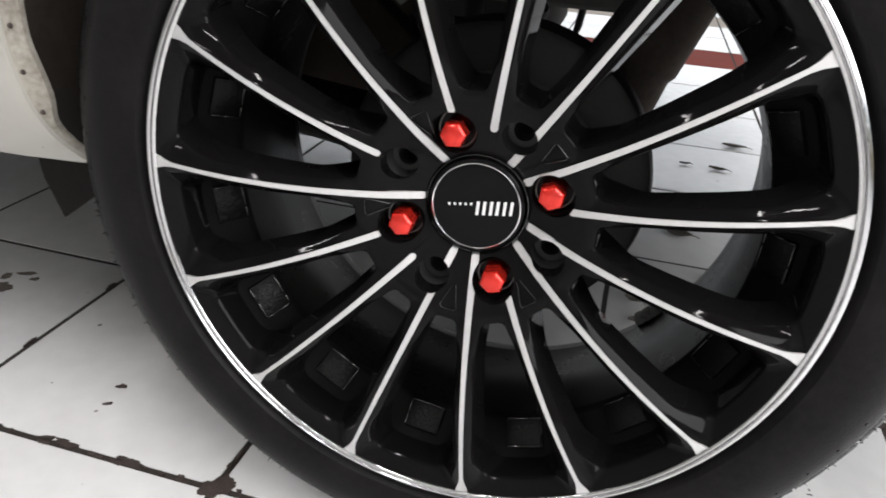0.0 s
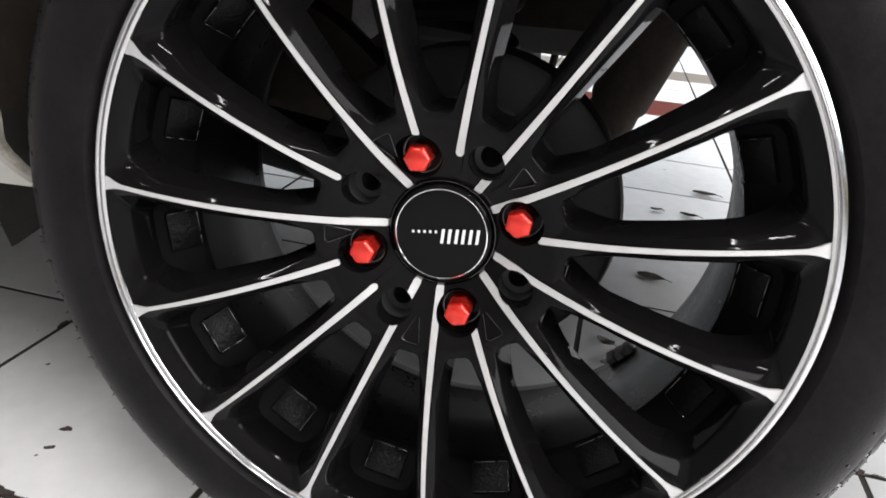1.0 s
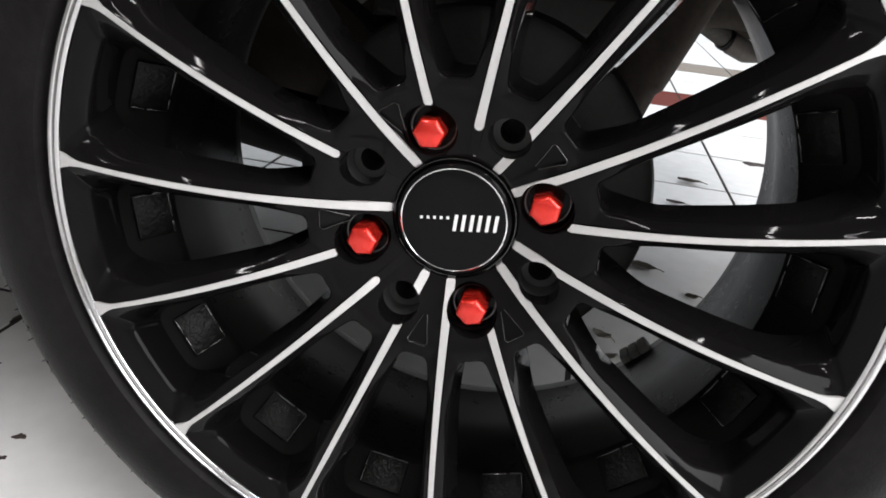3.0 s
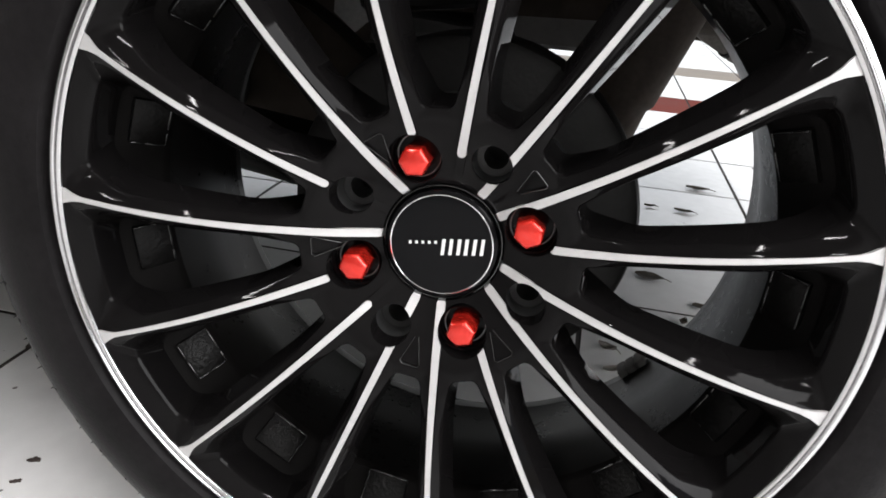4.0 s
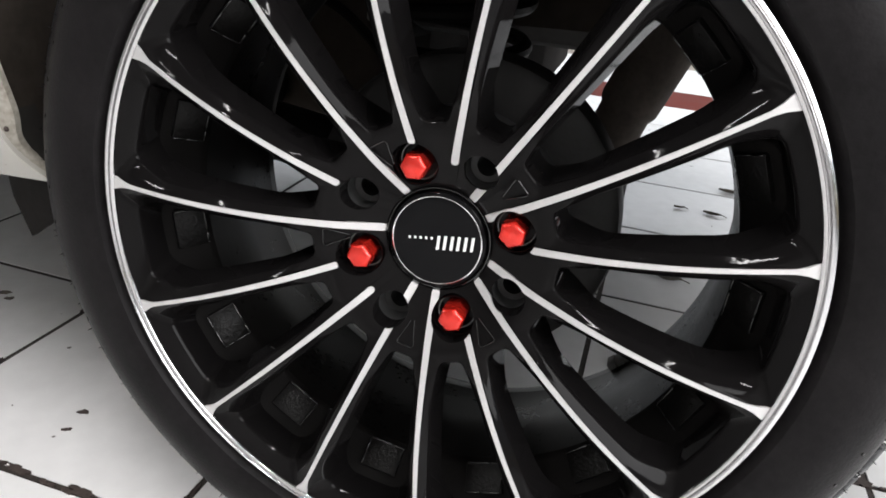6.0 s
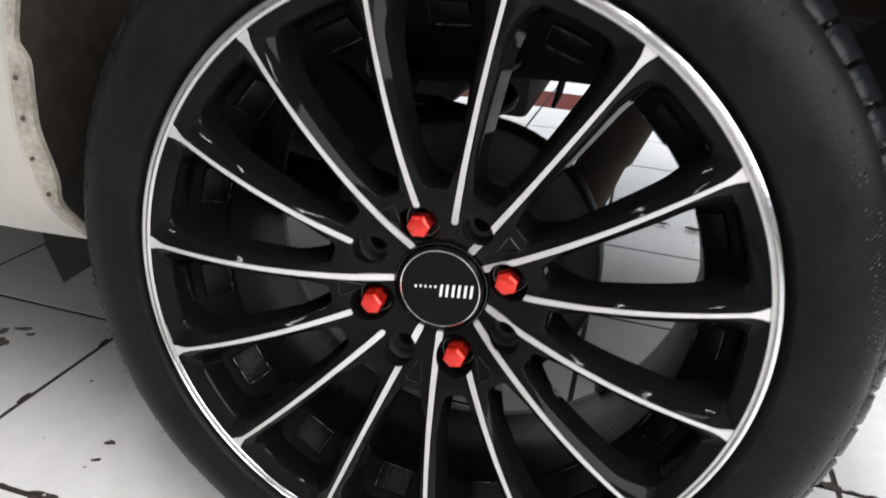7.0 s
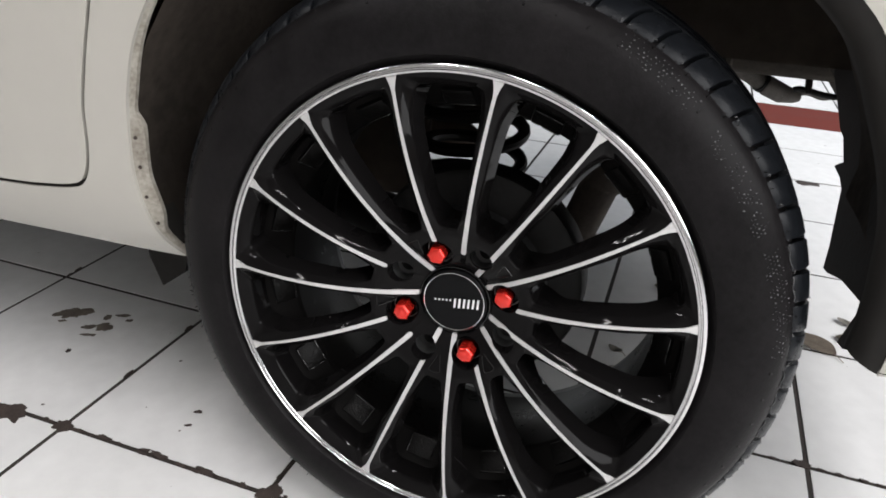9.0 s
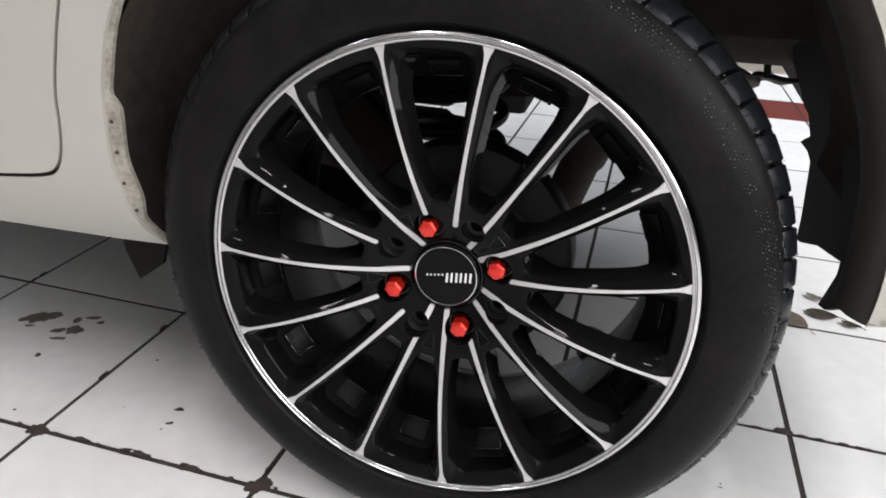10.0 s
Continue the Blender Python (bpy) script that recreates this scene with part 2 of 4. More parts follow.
def box(sx, sy, sz, bevel=0.0, m=None):
    bm = bmesh.new()
    bmesh.ops.create_cube(bm, size=1, matrix=Matrix.Diagonal((sx, sy, sz, 1)))
    if bevel:
        bmesh.ops.bevel(bm, geom=bm.edges[:], offset=bevel, segments=2, affect="EDGES", profile=0.5)
    if m:
        bm.transform(m)
    return bm


def tube(points, radius, n=12, caps=True):
    """A round bar along a line of points."""
    bm = bmesh.new()
    pts = [Vector(p) for p in points]
    rings = []
    side = None
    for i, p in enumerate(pts):
        d = (pts[min(i + 1, len(pts) - 1)] - pts[max(i - 1, 0)]).normalized()
        if side is None:
            side = d.orthogonal().normalized()
        side = (side - d * side.dot(d)).normalized()
        up = d.cross(side)
        r = radius[i] if isinstance(radius, (list, tuple)) else radius
        rings.append([bm.verts.new(p + r * (math.cos(2 * math.pi * k / n) * side + math.sin(2 * math.pi * k / n) * up)) for k in range(n)])
    for p, q in zip(rings, rings[1:]):
        for k in range(n):
            bm.faces.new((p[k], p[(k + 1) % n], q[(k + 1) % n], q[k]))
    if caps:
        bm.faces.new(rings[0])
        bm.faces.new(rings[-1])
    return bm


def sheet(outline, step, where, thick=0.0, turn=(0, 0.02, 0)):
    """A pressed panel: the outline (u, v) filled with a fine net, laid by where(u, v) -> point, with its edges turned in."""
    us, vs = [p[0] for p in outline], [p[1] for p in outline]
    pts = [Vector(p) for p in outline]
    n = len(pts)
    edges = [(i, (i + 1) % n) for i in range(n)]
    u = min(us) + step / 2
    while u < max(us):
        v = min(vs) + step / 2
        while v < max(vs):
            p = Vector((u, v))
            inside = False
            near = 9.0
            for i, j in edges:
                a, b = pts[i], pts[j]
                if (a.y > v) != (b.y > v) and u < (b.x - a.x) * (v - a.y) / (b.y - a.y) + a.x:
                    inside = not inside
                ab = b - a
                k = max(0.0, min(1.0, (p - a).dot(ab) / max(ab.dot(ab), 1e-12)))
                near = min(near, (a + k * ab - p).length)
            if inside and near > step * 0.4:
                pts.append(p)
            v += step
        u += step
    from mathutils import geometry
    verts, _, faces, *_ = geometry.delaunay_2d_cdt(pts, edges, [], 1, 1e-6)
    bm = bmesh.new()
    bv = [bm.verts.new(where(p.x, p.y)) for p in verts]
    for f in faces:
        bm.faces.new([bv[i] for i in f])
    if turn:
        rim = [e for e in bm.edges if len(e.link_faces) == 1]
        out = bmesh.ops.extrude_edge_only(bm, edges=rim)["geom"]
        bmesh.ops.translate(bm, verts=[g for g in out if isinstance(g, bmesh.types.BMVert)], vec=turn)
    return bm


def smooth_line(points, per=8):
    """A Catmull-Rom line through the points."""
    out = []
    p = [Vector(q) for q in points]
    for i in range(len(p) - 1):
        a, b, c, d = p[max(i - 1, 0)], p[i], p[i + 1], p[min(i + 2, len(p) - 1)]
        for k in range(per):
            t = k / per
            out.append(0.5 * (2 * b + (c - a) * t + (2 * a - 5 * b + 4 * c - d) * t * t + (3 * b - a - 3 * c + d) * t ** 3))
    out.append(p[-1])
    return [tuple(q) for q in out]


# ---- the wheel ----
HUB_Z = 0.2946
WHEEL = pose(0, 0, HUB_Z, -2.2265)
SPOKES, FIRST = 15, -15.82
car = thing("car", (0.0, 0.8, 0.0), "cream-white car with a black multi-spoke alloy rear wheel", "car")
wheel = car

CREST = [(0.030, 0.0345), (0.040, 0.0290), (0.050, 0.0230), (0.056, 0.0198), (0.065, 0.0155), (0.075, 0.0118), (0.088, 0.0073), (0.100, 0.0036), (0.112, 0.0010), (0.125, -0.0014), (0.140, -0.0032), (0.157, -0.0040), (0.178, -0.0034), (0.195, -0.0015), (0.207, 0.0), (0.2115, 0.0008)]


def crest(r):
    rs, ys = [p[0] for p in CREST], [p[1] for p in CREST]
    return float(sum(np.interp(r + d, rs, ys) for d in (-0.006, -0.003, 0.0, 0.003, 0.006)) / 5 if 0.04 < r < 0.2 else np.interp(r, rs, ys))


BAY_SIDE, BAY_RIM, BAY_TURN, BAY_HUB = 26, 15, 8, 9


def bay_loop(d, ro, ri, rho_o, rho_i, drop, hub_drop, widen=0.0, rim_drop=None, web=0.0, flare=0.0):
    """One closed line round the bay between two spokes: along a spoke, round the rim end, back along the next, round the hub end."""
    half = radians(180 / SPOKES)
    rim_drop = drop if rim_drop is None else rim_drop
    def on_side(s, sign):
        e = d + widen * max(0.0, s - 0.08) + web * max(0.0, (0.112 - s) / 0.032) ** 2 + flare * max(0.0, (s - 0.168) / 0.030) ** 2
        return Vector((s * math.cos(half) + e * math.sin(half), sign * (s * math.sin(half) - e * math.cos(half))))
    eo = d + widen * (ro - 0.08) + flare * (max(0.0, ro - 0.1685) / 0.030) ** 2
    so, si = math.sqrt(ro * ro - eo * eo), math.sqrt(ri * ri - (d + web) ** 2)
    def bend(a, c, b, n):
        return [a * (1 - t) ** 2 + c * 2 * t * (1 - t) + b * t * t for t in [(k + 0.5) / n for k in range(n)]]
    def arc(r, a0, a1, n):
        return [Vector((r * math.cos(a0 + (a1 - a0) * k / (n - 1)), r * math.sin(a0 + (a1 - a0) * k / (n - 1)))) for k in range(n)]
    ns, na, nc, ni = BAY_SIDE, BAY_RIM, BAY_TURN, BAY_HUB
    up = [on_side(si + rho_i + (so - rho_o - si - rho_i) * k / (ns - 1), 1) for k in range(ns)]
    down = [on_side(si + rho_i + (so - rho_o - si - rho_i) * k / (ns - 1), -1) for k in range(ns)][::-1]
    ao = math.atan2(on_side(so, 1).y, on_side(so, 1).x)
    ai = math.atan2(on_side(si, 1).y, on_side(si, 1).x)
    outer = arc(ro, ao - rho_o / ro, -ao + rho_o / ro, na)
    inner = arc(ri, -ai + rho_i / ri, ai - rho_i / ri, ni)
    loop = up + bend(up[-1], on_side(so, 1), outer[0], nc) + outer + bend(outer[-1], on_side(so, -1), down[0], nc)
    loop += down + bend(down[-1], on_side(si, -1), inner[0], nc) + inner + bend(inner[-1], on_side(si, 1), up[0], nc)
    def sink(r):
        k = min(1.0, max(0.0, (r - 0.078) / 0.030))
        q = min(1.0, max(0.0, (r - 0.160) / 0.036))
        return hub_drop + (drop - hub_drop) * k * k * (3 - 2 * k) + (rim_drop - drop) * q * q * (3 - 2 * q)
    return [(p.x, p.y, crest(p.length) + sink(p.length)) for p in loop]


def rim_face():
    """The cast face: fifteen bays between crested spokes, solid, with the bolt holes sunk through it."""
    loops = [
        bay_loop(0.0, 0.2113, 0.0345, 0.0, 0.0, 0.0, 0.0),
        bay_loop(0.0024, 0.2108, 0.0352, 0.004, 0.0002, 0.0, 0.0, -0.007),
        bay_loop(0.0028, 0.2101, 0.0690, 0.004, 0.0006, 0.0003, 0.0003, -0.007),
        bay_loop(0.0033, 0.2096, 0.0722, 0.004, 0.0010, 0.0011, 0.0007, -0.004, 0.0008, 0.0004),
        bay_loop(0.0037, 0.2087, 0.0730, 0.004, 0.0014, 0.0015, 0.0009, 0.000, 0.0015, 0.0006, 0.0015),
        bay_loop(0.0053, 0.2018, 0.0762, 0.005, 0.0030, 0.0040, 0.0018, 0.013, 0.0080, 0.0022, 0.0070),
        bay_loop(0.0057, 0.2008, 0.0769, 0.005, 0.0036, 0.0047, 0.0023, 0.015, 0.0092, 0.0024, 0.0072),
        bay_loop(0.0060, 0.2003, 0.0775, 0.005, 0.0041, 0.0057, 0.0032, 0.017, 0.0104, 0.0025, 0.0074),
        bay_loop(0.0063, 0.2000, 0.0780, 0.005, 0.0045, 0.0074, 0.0055, 0.019, 0.0124, 0.0025, 0.0076),
        bay_loop(0.0086, 0.1990, 0.0795, 0.008, 0.0052, 0.0230, 0.0440, 0.040, 0.0300, 0.0014, 0.0080),
        bay_loop(0.0, 0.2113, 0.0345, 0.0, 0.0, 0.0230, 0.0440, 0.0, 0.0300),
    ]
    bm = bmesh.new()
    for b in range(SPOKES):
        a = radians(FIRST + 24 * (b + 0.5))
        c, s = math.cos(a), math.sin(a)
        rows = [[bm.verts.new((u * s + v * c, y, u * c - v * s)) for u, v, y in loop] for loop in loops]
        n = len(rows[0])
        for p, q in zip(rows, rows[1:]):
            for k in range(n):
                bm.faces.new((p[k], p[(k + 1) % n], q[(k + 1) % n], q[k]))
        # outer and inner closing bands between front and back
        p, q = rows[0], rows[-1]
        far = 2 * BAY_SIDE + 2 * BAY_TURN + BAY_RIM
        for k in list(range(BAY_SIDE - 1, far - BAY_SIDE)) + list(range(far - 1, n)):
            bm.faces.new((p[k % n], q[k % n], q[(k + 1) % n], p[(k + 1) % n]))
    bmesh.ops.remove_doubles(bm, verts=bm.verts, dist=2e-5)
    bmesh.ops.dissolve_degenerate(bm, dist=1e-6, edges=bm.edges)
    bmesh.ops.recalc_face_normals(bm, faces=bm.faces)
    return bm


LUG_ANGLES = [-19.5 + 90 * k for k in range(4)]
SPARE_ANGLES = [25.5 + 90 * k for k in range(4)]


POCKET_ANGLES = (46.0, -33.0, -95.0, -171.5, 142.0)


def cut(bm, tool):
    """The first mesh with the second taken out of it."""
    base_mesh, tool_mesh = bpy.data.meshes.new("blank"), bpy.data.meshes.new("tool")
    bmesh.ops.recalc_face_normals(tool, faces=tool.faces)
    bm.to_mesh(base_mesh)
    tool.to_mesh(tool_mesh)
    bm.free()
    tool.free()
    base, drill = new("blank", base_mesh), new("tool", tool_mesh)
    mod = base.modifiers.new("holes", "BOOLEAN")
    mod.operation, mod.solver, mod.object = "DIFFERENCE", "EXACT", drill
    done = bpy.data.meshes.new_from_object(base.evaluated_get(bpy.context.evaluated_depsgraph_get()))
    out = bmesh.new()
    out.from_mesh(done)
    for ob in (base, drill):
        bpy.data.objects.remove(ob)
    return out


def drilled(bm):
    """The face with eight stepped bolt holes taken out of it."""
    tool = bmesh.new()
    for angles, radius, size in ((LUG_ANGLES, 0.0508, 0.0142), (SPARE_ANGLES, 0.0555, 0.0112)):
        for a in angles:
            c = Vector((radius * math.sin(radians(a)), 0.03, radius * math.cos(radians(a))))
            m = Matrix.Translation(c) @ Matrix.Rotation(radians(90), 4, "X")
            bmesh.ops.create_cone(tool, cap_ends=True, segments=40, radius1=size, radius2=size, depth=0.12, matrix=m)
    return cut(bm, tool)


def pocketed(bm):
    """The face with shallow three-sided pockets cast into the hub between the holes."""
    tool = bmesh.new()
    slope = (crest(0.070) - crest(0.053)) / 0.017
    for a in POCKET_ANGLES:
        m = Matrix.Rotation(radians(a), 4, "Y")
        plan = ((-0.0062, 0.0685), (-0.0050, 0.0700), (0.0050, 0.0700), (0.0062, 0.0685), (0.0014, 0.0535), (-0.0014, 0.0535))
        deep = [tool.verts.new(m @ Vector((x * 0.84, crest(0.062) + slope * (z - 0.062) + 0.0018, z))) for x, z in plan]
        high = [tool.verts.new(m @ Vector((x * 1.1, crest(0.062) + slope * (z - 0.062) - 0.004, z))) for x, z in plan]
        tool.faces.new(deep)
        tool.faces.new(high[::-1])
        for k in range(6):
            tool.faces.new((deep[k], high[k], high[(k + 1) % 6], deep[(k + 1) % 6]))
    bmesh.ops.triangulate(tool, faces=tool.faces[:])
    return cut(bm, tool)


rim = part("alloy_rim", drilled(pocketed(rim_face())), GLOSS, wheel, "gloss black cast face with fifteen slim spokes", WHEEL, sharp=38)
part("barrel", revolve([(0.2085, 0.0095), (0.2070, 0.014), (0.2045, 0.022), (0.1985, 0.0305), (0.1965, 0.0325), (0.1800, 0.0480), (0.1785, 0.0500), (0.1778, 0.0540)], 160), CONE, rim, "matt black front of the barrel", WHEEL)
part("rear_barrel", revolve([(0.1778, 0.0540), (0.1778, 0.0850), (0.1805, 0.1100), (0.1865, 0.1400), (0.1885, 0.1640)], 160), BARREL, rim, "black painted inner barrel", WHEEL)
# greyer than the black barrel: light on this edge put into its colour
part("rear_flange", revolve([(0.1885, 0.1640), (0.1892, 0.170), (0.1905, 0.175), (0.1960, 0.179), (0.2075, 0.184), (0.2090, 0.188), (0.2165, 0.1895), (0.2175, 0.193)], 160), SOCKET, rim, "rear edge of the barrel, greyed for the light on it", WHEEL)
part("rim_lip", revolve([(0.2103, 0.0030), (0.2107, -0.0001), (0.2112, -0.0009), (0.2126, -0.0012), (0.2130, -0.0006), (0.2133, 0.0009), (0.2140, 0.0010), (0.2144, -0.0006), (0.2150, -0.0013), (0.2172, -0.0009), (0.2182, 0.0002), (0.2186, 0.0020), (0.2184, 0.0050), (0.2170, 0.0085), (0.2095, 0.0095)], 240), LIP, rim, "polished silver outer lip with a fine groove", WHEEL, sharp=50)


def strip(r_in, turn):
    """A machined facet along the crest of one spoke at that angle, a thin closed bar."""
    bm = bmesh.new()
    n = 44
    rows = []
    for i in range(n + 1):
        r = r_in + (0.2108 - r_in) * (i / n) ** 1.6
        h = float(np.interp(r, [0.036, 0.07, 0.126, 0.175], [0.0025, 0.0021, 0.00158, 0.00135])) + 0.0032 * max(0.0, (r - 0.197) / 0.0138) ** 2.0
        y = crest(r)
        if r_in > 0.037 and r - r_in < h:
            h = max(0.0004, math.sqrt(max(0.0, h * h - (h - r + r_in) ** 2)))
        if i == 0 and r_in < 0.037:
            for rr, yy in ((0.0342, y + 0.0050), (0.0343, y + 0.0024), (0.0346, y + 0.0010), (0.0351, y + 0.0003)):
                rows.append([bm.verts.new((v, yy + dy, rr + dr)) for v, dy, dr in ((-0.0024, 0.0, 0.0012), (-0.0021, -0.0005, 0.0), (0.0021, -0.0005, 0.0), (0.0024, 0.0, 0.0012))])
            continue
        rows.append([bm.verts.new((v, y + dy, r)) for v, dy in ((-h - 0.0003, 0.0012), (-h, -0.0005), (h, -0.0005), (h + 0.0003, 0.0012))])
    for p, q in zip(rows, rows[1:]):
        for k in range(4):
            bm.faces.new((p[k], p[(k + 1) % 4], q[(k + 1) % 4], q[k]))
    bm.faces.new(rows[0])
    bm.faces.new(rows[-1])
    bmesh.ops.recalc_face_normals(bm, faces=bm.faces)
    bm.transform(Matrix.Rotation(radians(turn), 4, "Y"))
    return bm


STRIP_START = [0.0640, 0.0525, 0.0362, 0.0362, 0.0600, 0.0362, 0.0362, 0.0600, 0.0355, 0.0362, 0.0525, 0.0640, 0.0362, 0.0680, 0.0362]
for k, r_in in enumerate(STRIP_START):
    part("machined_strip", drilled(strip(r_in, FIRST + 24 * k)), MACHINED, rim, "bright machined facet", WHEEL, sharp=40)

# thin glossy bars added along the rims of the cast pockets for their glints
for a in POCKET_ANGLES:
    slope = (crest(0.070) - crest(0.053)) / 0.017
    line = [(x, crest(0.062) + slope * (z - 0.062) - 0.0001, z) for x, z in ((-0.0010, 0.0545), (-0.0034, 0.0620), (-0.0057, 0.0685), (-0.0046, 0.0700), (0.0046, 0.0700), (0.0057, 0.0685), (0.0034, 0.0620), (0.0012, 0.0550))]
    part("pocket_edge", tube(line, 0.00028, 8), EDGE, rim, "glossy bar added for the glint of a pocket rim", WHEEL @ Matrix.Rotation(radians(a), 4, "Y"))

# hub pad behind the face, with the sockets of the spare holes
part("hub_pad", revolve([(0.0345, 0.040), (0.0345, 0.076), (0.078, 0.074), (0.078, 0.060)], 64), SATIN, rim, "", WHEEL)


def casting_boss():
    """A square boss with a sunk middle, on the inside of the barrel."""
    bm = box(0.027, 0.021, 0.006, 0.0008)
    top = max(bm.faces, key=lambda f: -f.calc_center_median().z if f.calc_area() > 1e-4 else 9)
    bmesh.ops.inset_region(bm, faces=[top], thickness=0.0016)
    bmesh.ops.inset_region(bm, faces=[top], thickness=0.0010)
    bmesh.ops.translate(bm, verts=top.verts[:], vec=(0, 0, 0.0016))
    return bm


def boss_edge(sides):
    """Glossy bars added for glints along some sides of a boss face, broken here and there."""
    bm = bmesh.new()
    for k in sides:
        along = 0.0268 if k % 2 == 0 else 0.0206
        out = 0.0102 if k % 2 == 0 else 0.0131
        for start, end in ((-0.48, -0.20 + 0.05 * k), (-0.12 + 0.05 * k, 0.46)):
            m = Matrix.Rotation(math.pi / 2 * k, 4, "Z") @ Matrix.Translation((along * (start + end) / 2, out, -0.0030)) @ Matrix.Diagonal((along * (end - start), 0.0012, 0.0010, 1))
            bar = bmesh.ops.create_cube(bm, size=1, matrix=m)
            bmesh.ops.bevel(bm, geom=list({e for v in bar["verts"] for e in v.link_edges}), offset=0.0004, segments=2, affect="EDGES", profile=0.5)
    return bm


boss = finish(casting_boss(), BOSS, 30)
glint_edges = [finish(boss_edge(sides), EDGE, 60) for sides in ((0, 1), (0, 3), (0, 1, 2))]
for k in range(SPOKES):
    at_boss = WHEEL @ Matrix.Rotation(radians(FIRST + 24 * (k + 0.5)), 4, "Y") @ pose(0, 0.0418, 0.1865, -43)
    put("casting_boss", boss, rim, "", at_boss)
    put("boss_edge", glint_edges[k * 2 % 3], rim, "glossy bar added for an edge glint", at_boss)

# clip-on balance weights at the rear edge of the barrel
LEAD = material("dull_lead", (0.20, 0.195, 0.19), 0.55, spec=0.3, vary=0.3, scale=80)
for a in (132.0, 134.4, 136.8):
    part("balance_weight", box(0.0072, 0.015, 0.009, 0.0012), LEAD, rim, "small grey lead balance weight", WHEEL @ Matrix.Rotation(radians(a), 4, "Y") @ pose(0, 0.172, 0.1875))

# centre cap
cap = part("centre_cap", revolve([(0.0001, 0.0282), (0.0200, 0.0282), (0.0280, 0.0284), (0.0300, 0.0288), (0.0312, 0.0298), (0.0316, 0.0325), (0.0316, 0.0375), (0.0320, 0.0366), (0.0328, 0.0360), (0.0336, 0.0366), (0.0340, 0.0380), (0.0345, 0.0388)], 96), CAP, wheel, "gloss black round centre cap", WHEEL)
part("cap_ring", revolve([(0.0283, 0.0292), (0.0284, 0.0281), (0.0287, 0.0279), (0.0291, 0.0281), (0.0292, 0.0294)], 96), CHROME, cap, "thin bright silver ring", WHEEL)


part("cap_collar", revolve([(0.0318, 0.0395), (0.0319, 0.0332), (0.0324, 0.0322), (0.0330, 0.0318), (0.0336, 0.0320), (0.0340, 0.0330), (0.0342, 0.0350)], 96), COLLAR, cap, "shiny black collar round the cap", WHEEL)


def slanted_bar(x0, x1, z0, z1, lean=0.0):
    bm = bmesh.new()
    front = [bm.verts.new(p) for p in ((x0, 0.0280, z0), (x1, 0.0280, z0), (x1 + lean, 0.0280, z1), (x0 + lean, 0.0280, z1))]
    back = [bm.verts.new((v.co.x, 0.0284, v.co.z)) for v in front]
    bm.faces.new(front)
    for k in range(4):
        bm.faces.new((front[k], front[(k + 1) % 4], back[(k + 1) % 4], back[k]))
    return bm


TILT_PRINT = WHEEL @ Matrix.Rotation(radians(-7.5), 4, "Y")
for x0 in (-0.0010, 0.0033, 0.0078, 0.0120, 0.0165, 0.0209):
    part("emblem_bar", slanted_bar(x0 + 0.0003, x0 + 0.0022, -0.0055, 0.0037, 0.0016), PRINT, cap, "small white emblem bar", TILT_PRINT)
for k in range(5):
    part("emblem_bar", slanted_bar(-0.0182 + 0.0036 * k, -0.0167 + 0.0036 * k, 0.0010, 0.0027), PRINT, cap, "tiny white emblem bar", TILT_PRINT)


def lug_nut():
    """A domed hexagonal bolt cap, its head towards -y."""
    bm = bmesh.new()
    rings = []
    for r, y, six in ((0.0100, 0.0240, 1.0), (0.0101, 0.0042, 1.0), (0.0099, 0.0032, 1.0), (0.0093, 0.0021, 0.9), (0.0082, 0.0012, 0.75), (0.0062, 0.0005, 0.5), (0.0034, 0.0001, 0.2), (0.0012, 0.0, 0.0)):
        ring = []
        for k in range(48):
            a = 2 * math.pi * k / 48
            flat = math.cos(math.pi / 6) / math.cos((a % (math.pi / 3)) - math.pi / 6)
            k_r = r * (six * min(flat, 0.985) + (1 - six) * 0.93)
            ring.append(bm.verts.new((k_r * math.cos(a), y, k_r * math.sin(a))))
        rings.append(ring)
    for p, q in zip(rings, rings[1:]):
        for k in range(48):
            bm.faces.new((p[k], p[(k + 1) % 48], q[(k + 1) % 48], q[k]))
    bm.faces.new(rings[-1])
    bm.faces.new(rings[0])
    return bm


nut = finish(lug_nut(), RED, 24)
socket = finish(revolve([(0.0111, 0.0290), (0.0110, 0.0395), (0.0104, 0.0405), (0.0068, 0.0408), (0.0066, 0.0420), (0.0066, 0.0600)], 36), SOCKET, 30)
for a in SPARE_ANGLES:
    put("bolt_socket", socket, rim, "matt dark grey stepped socket", WHEEL @ Matrix.Rotation(radians(a), 4, "Y") @ pose(0, 0, 0.0555))
lug_seat = finish(revolve([(0.0141, 0.0270), (0.0134, 0.0275), (0.0130, 0.0290), (0.0128, 0.0380), (0.0040, 0.0385)], 40), GLOSS, 40)
seat_ring = finish(revolve([(0.0127, 0.0350), (0.0122, 0.0342), (0.0117, 0.0343), (0.0114, 0.0350)], 40), SEAT, 50)
for i, a in enumerate(LUG_ANGLES):
    turn = WHEEL @ Matrix.Rotation(radians(a), 4, "Y")
    put("lug_seat", lug_seat, rim, "", turn @ pose(0, 0, 0.0508))
    put("seat_ring", seat_ring, rim, "bare grey ring in the bolt hole", turn @ pose(0, 0, 0.0508))
    put("lug_nut", nut, wheel, "red anodised hexagonal lug nut", turn @ pose(0, 0.0165, 0.0502, 0, (14, 26, 4, 38)[i], 0) @ Matrix.Scale(0.88, 4))

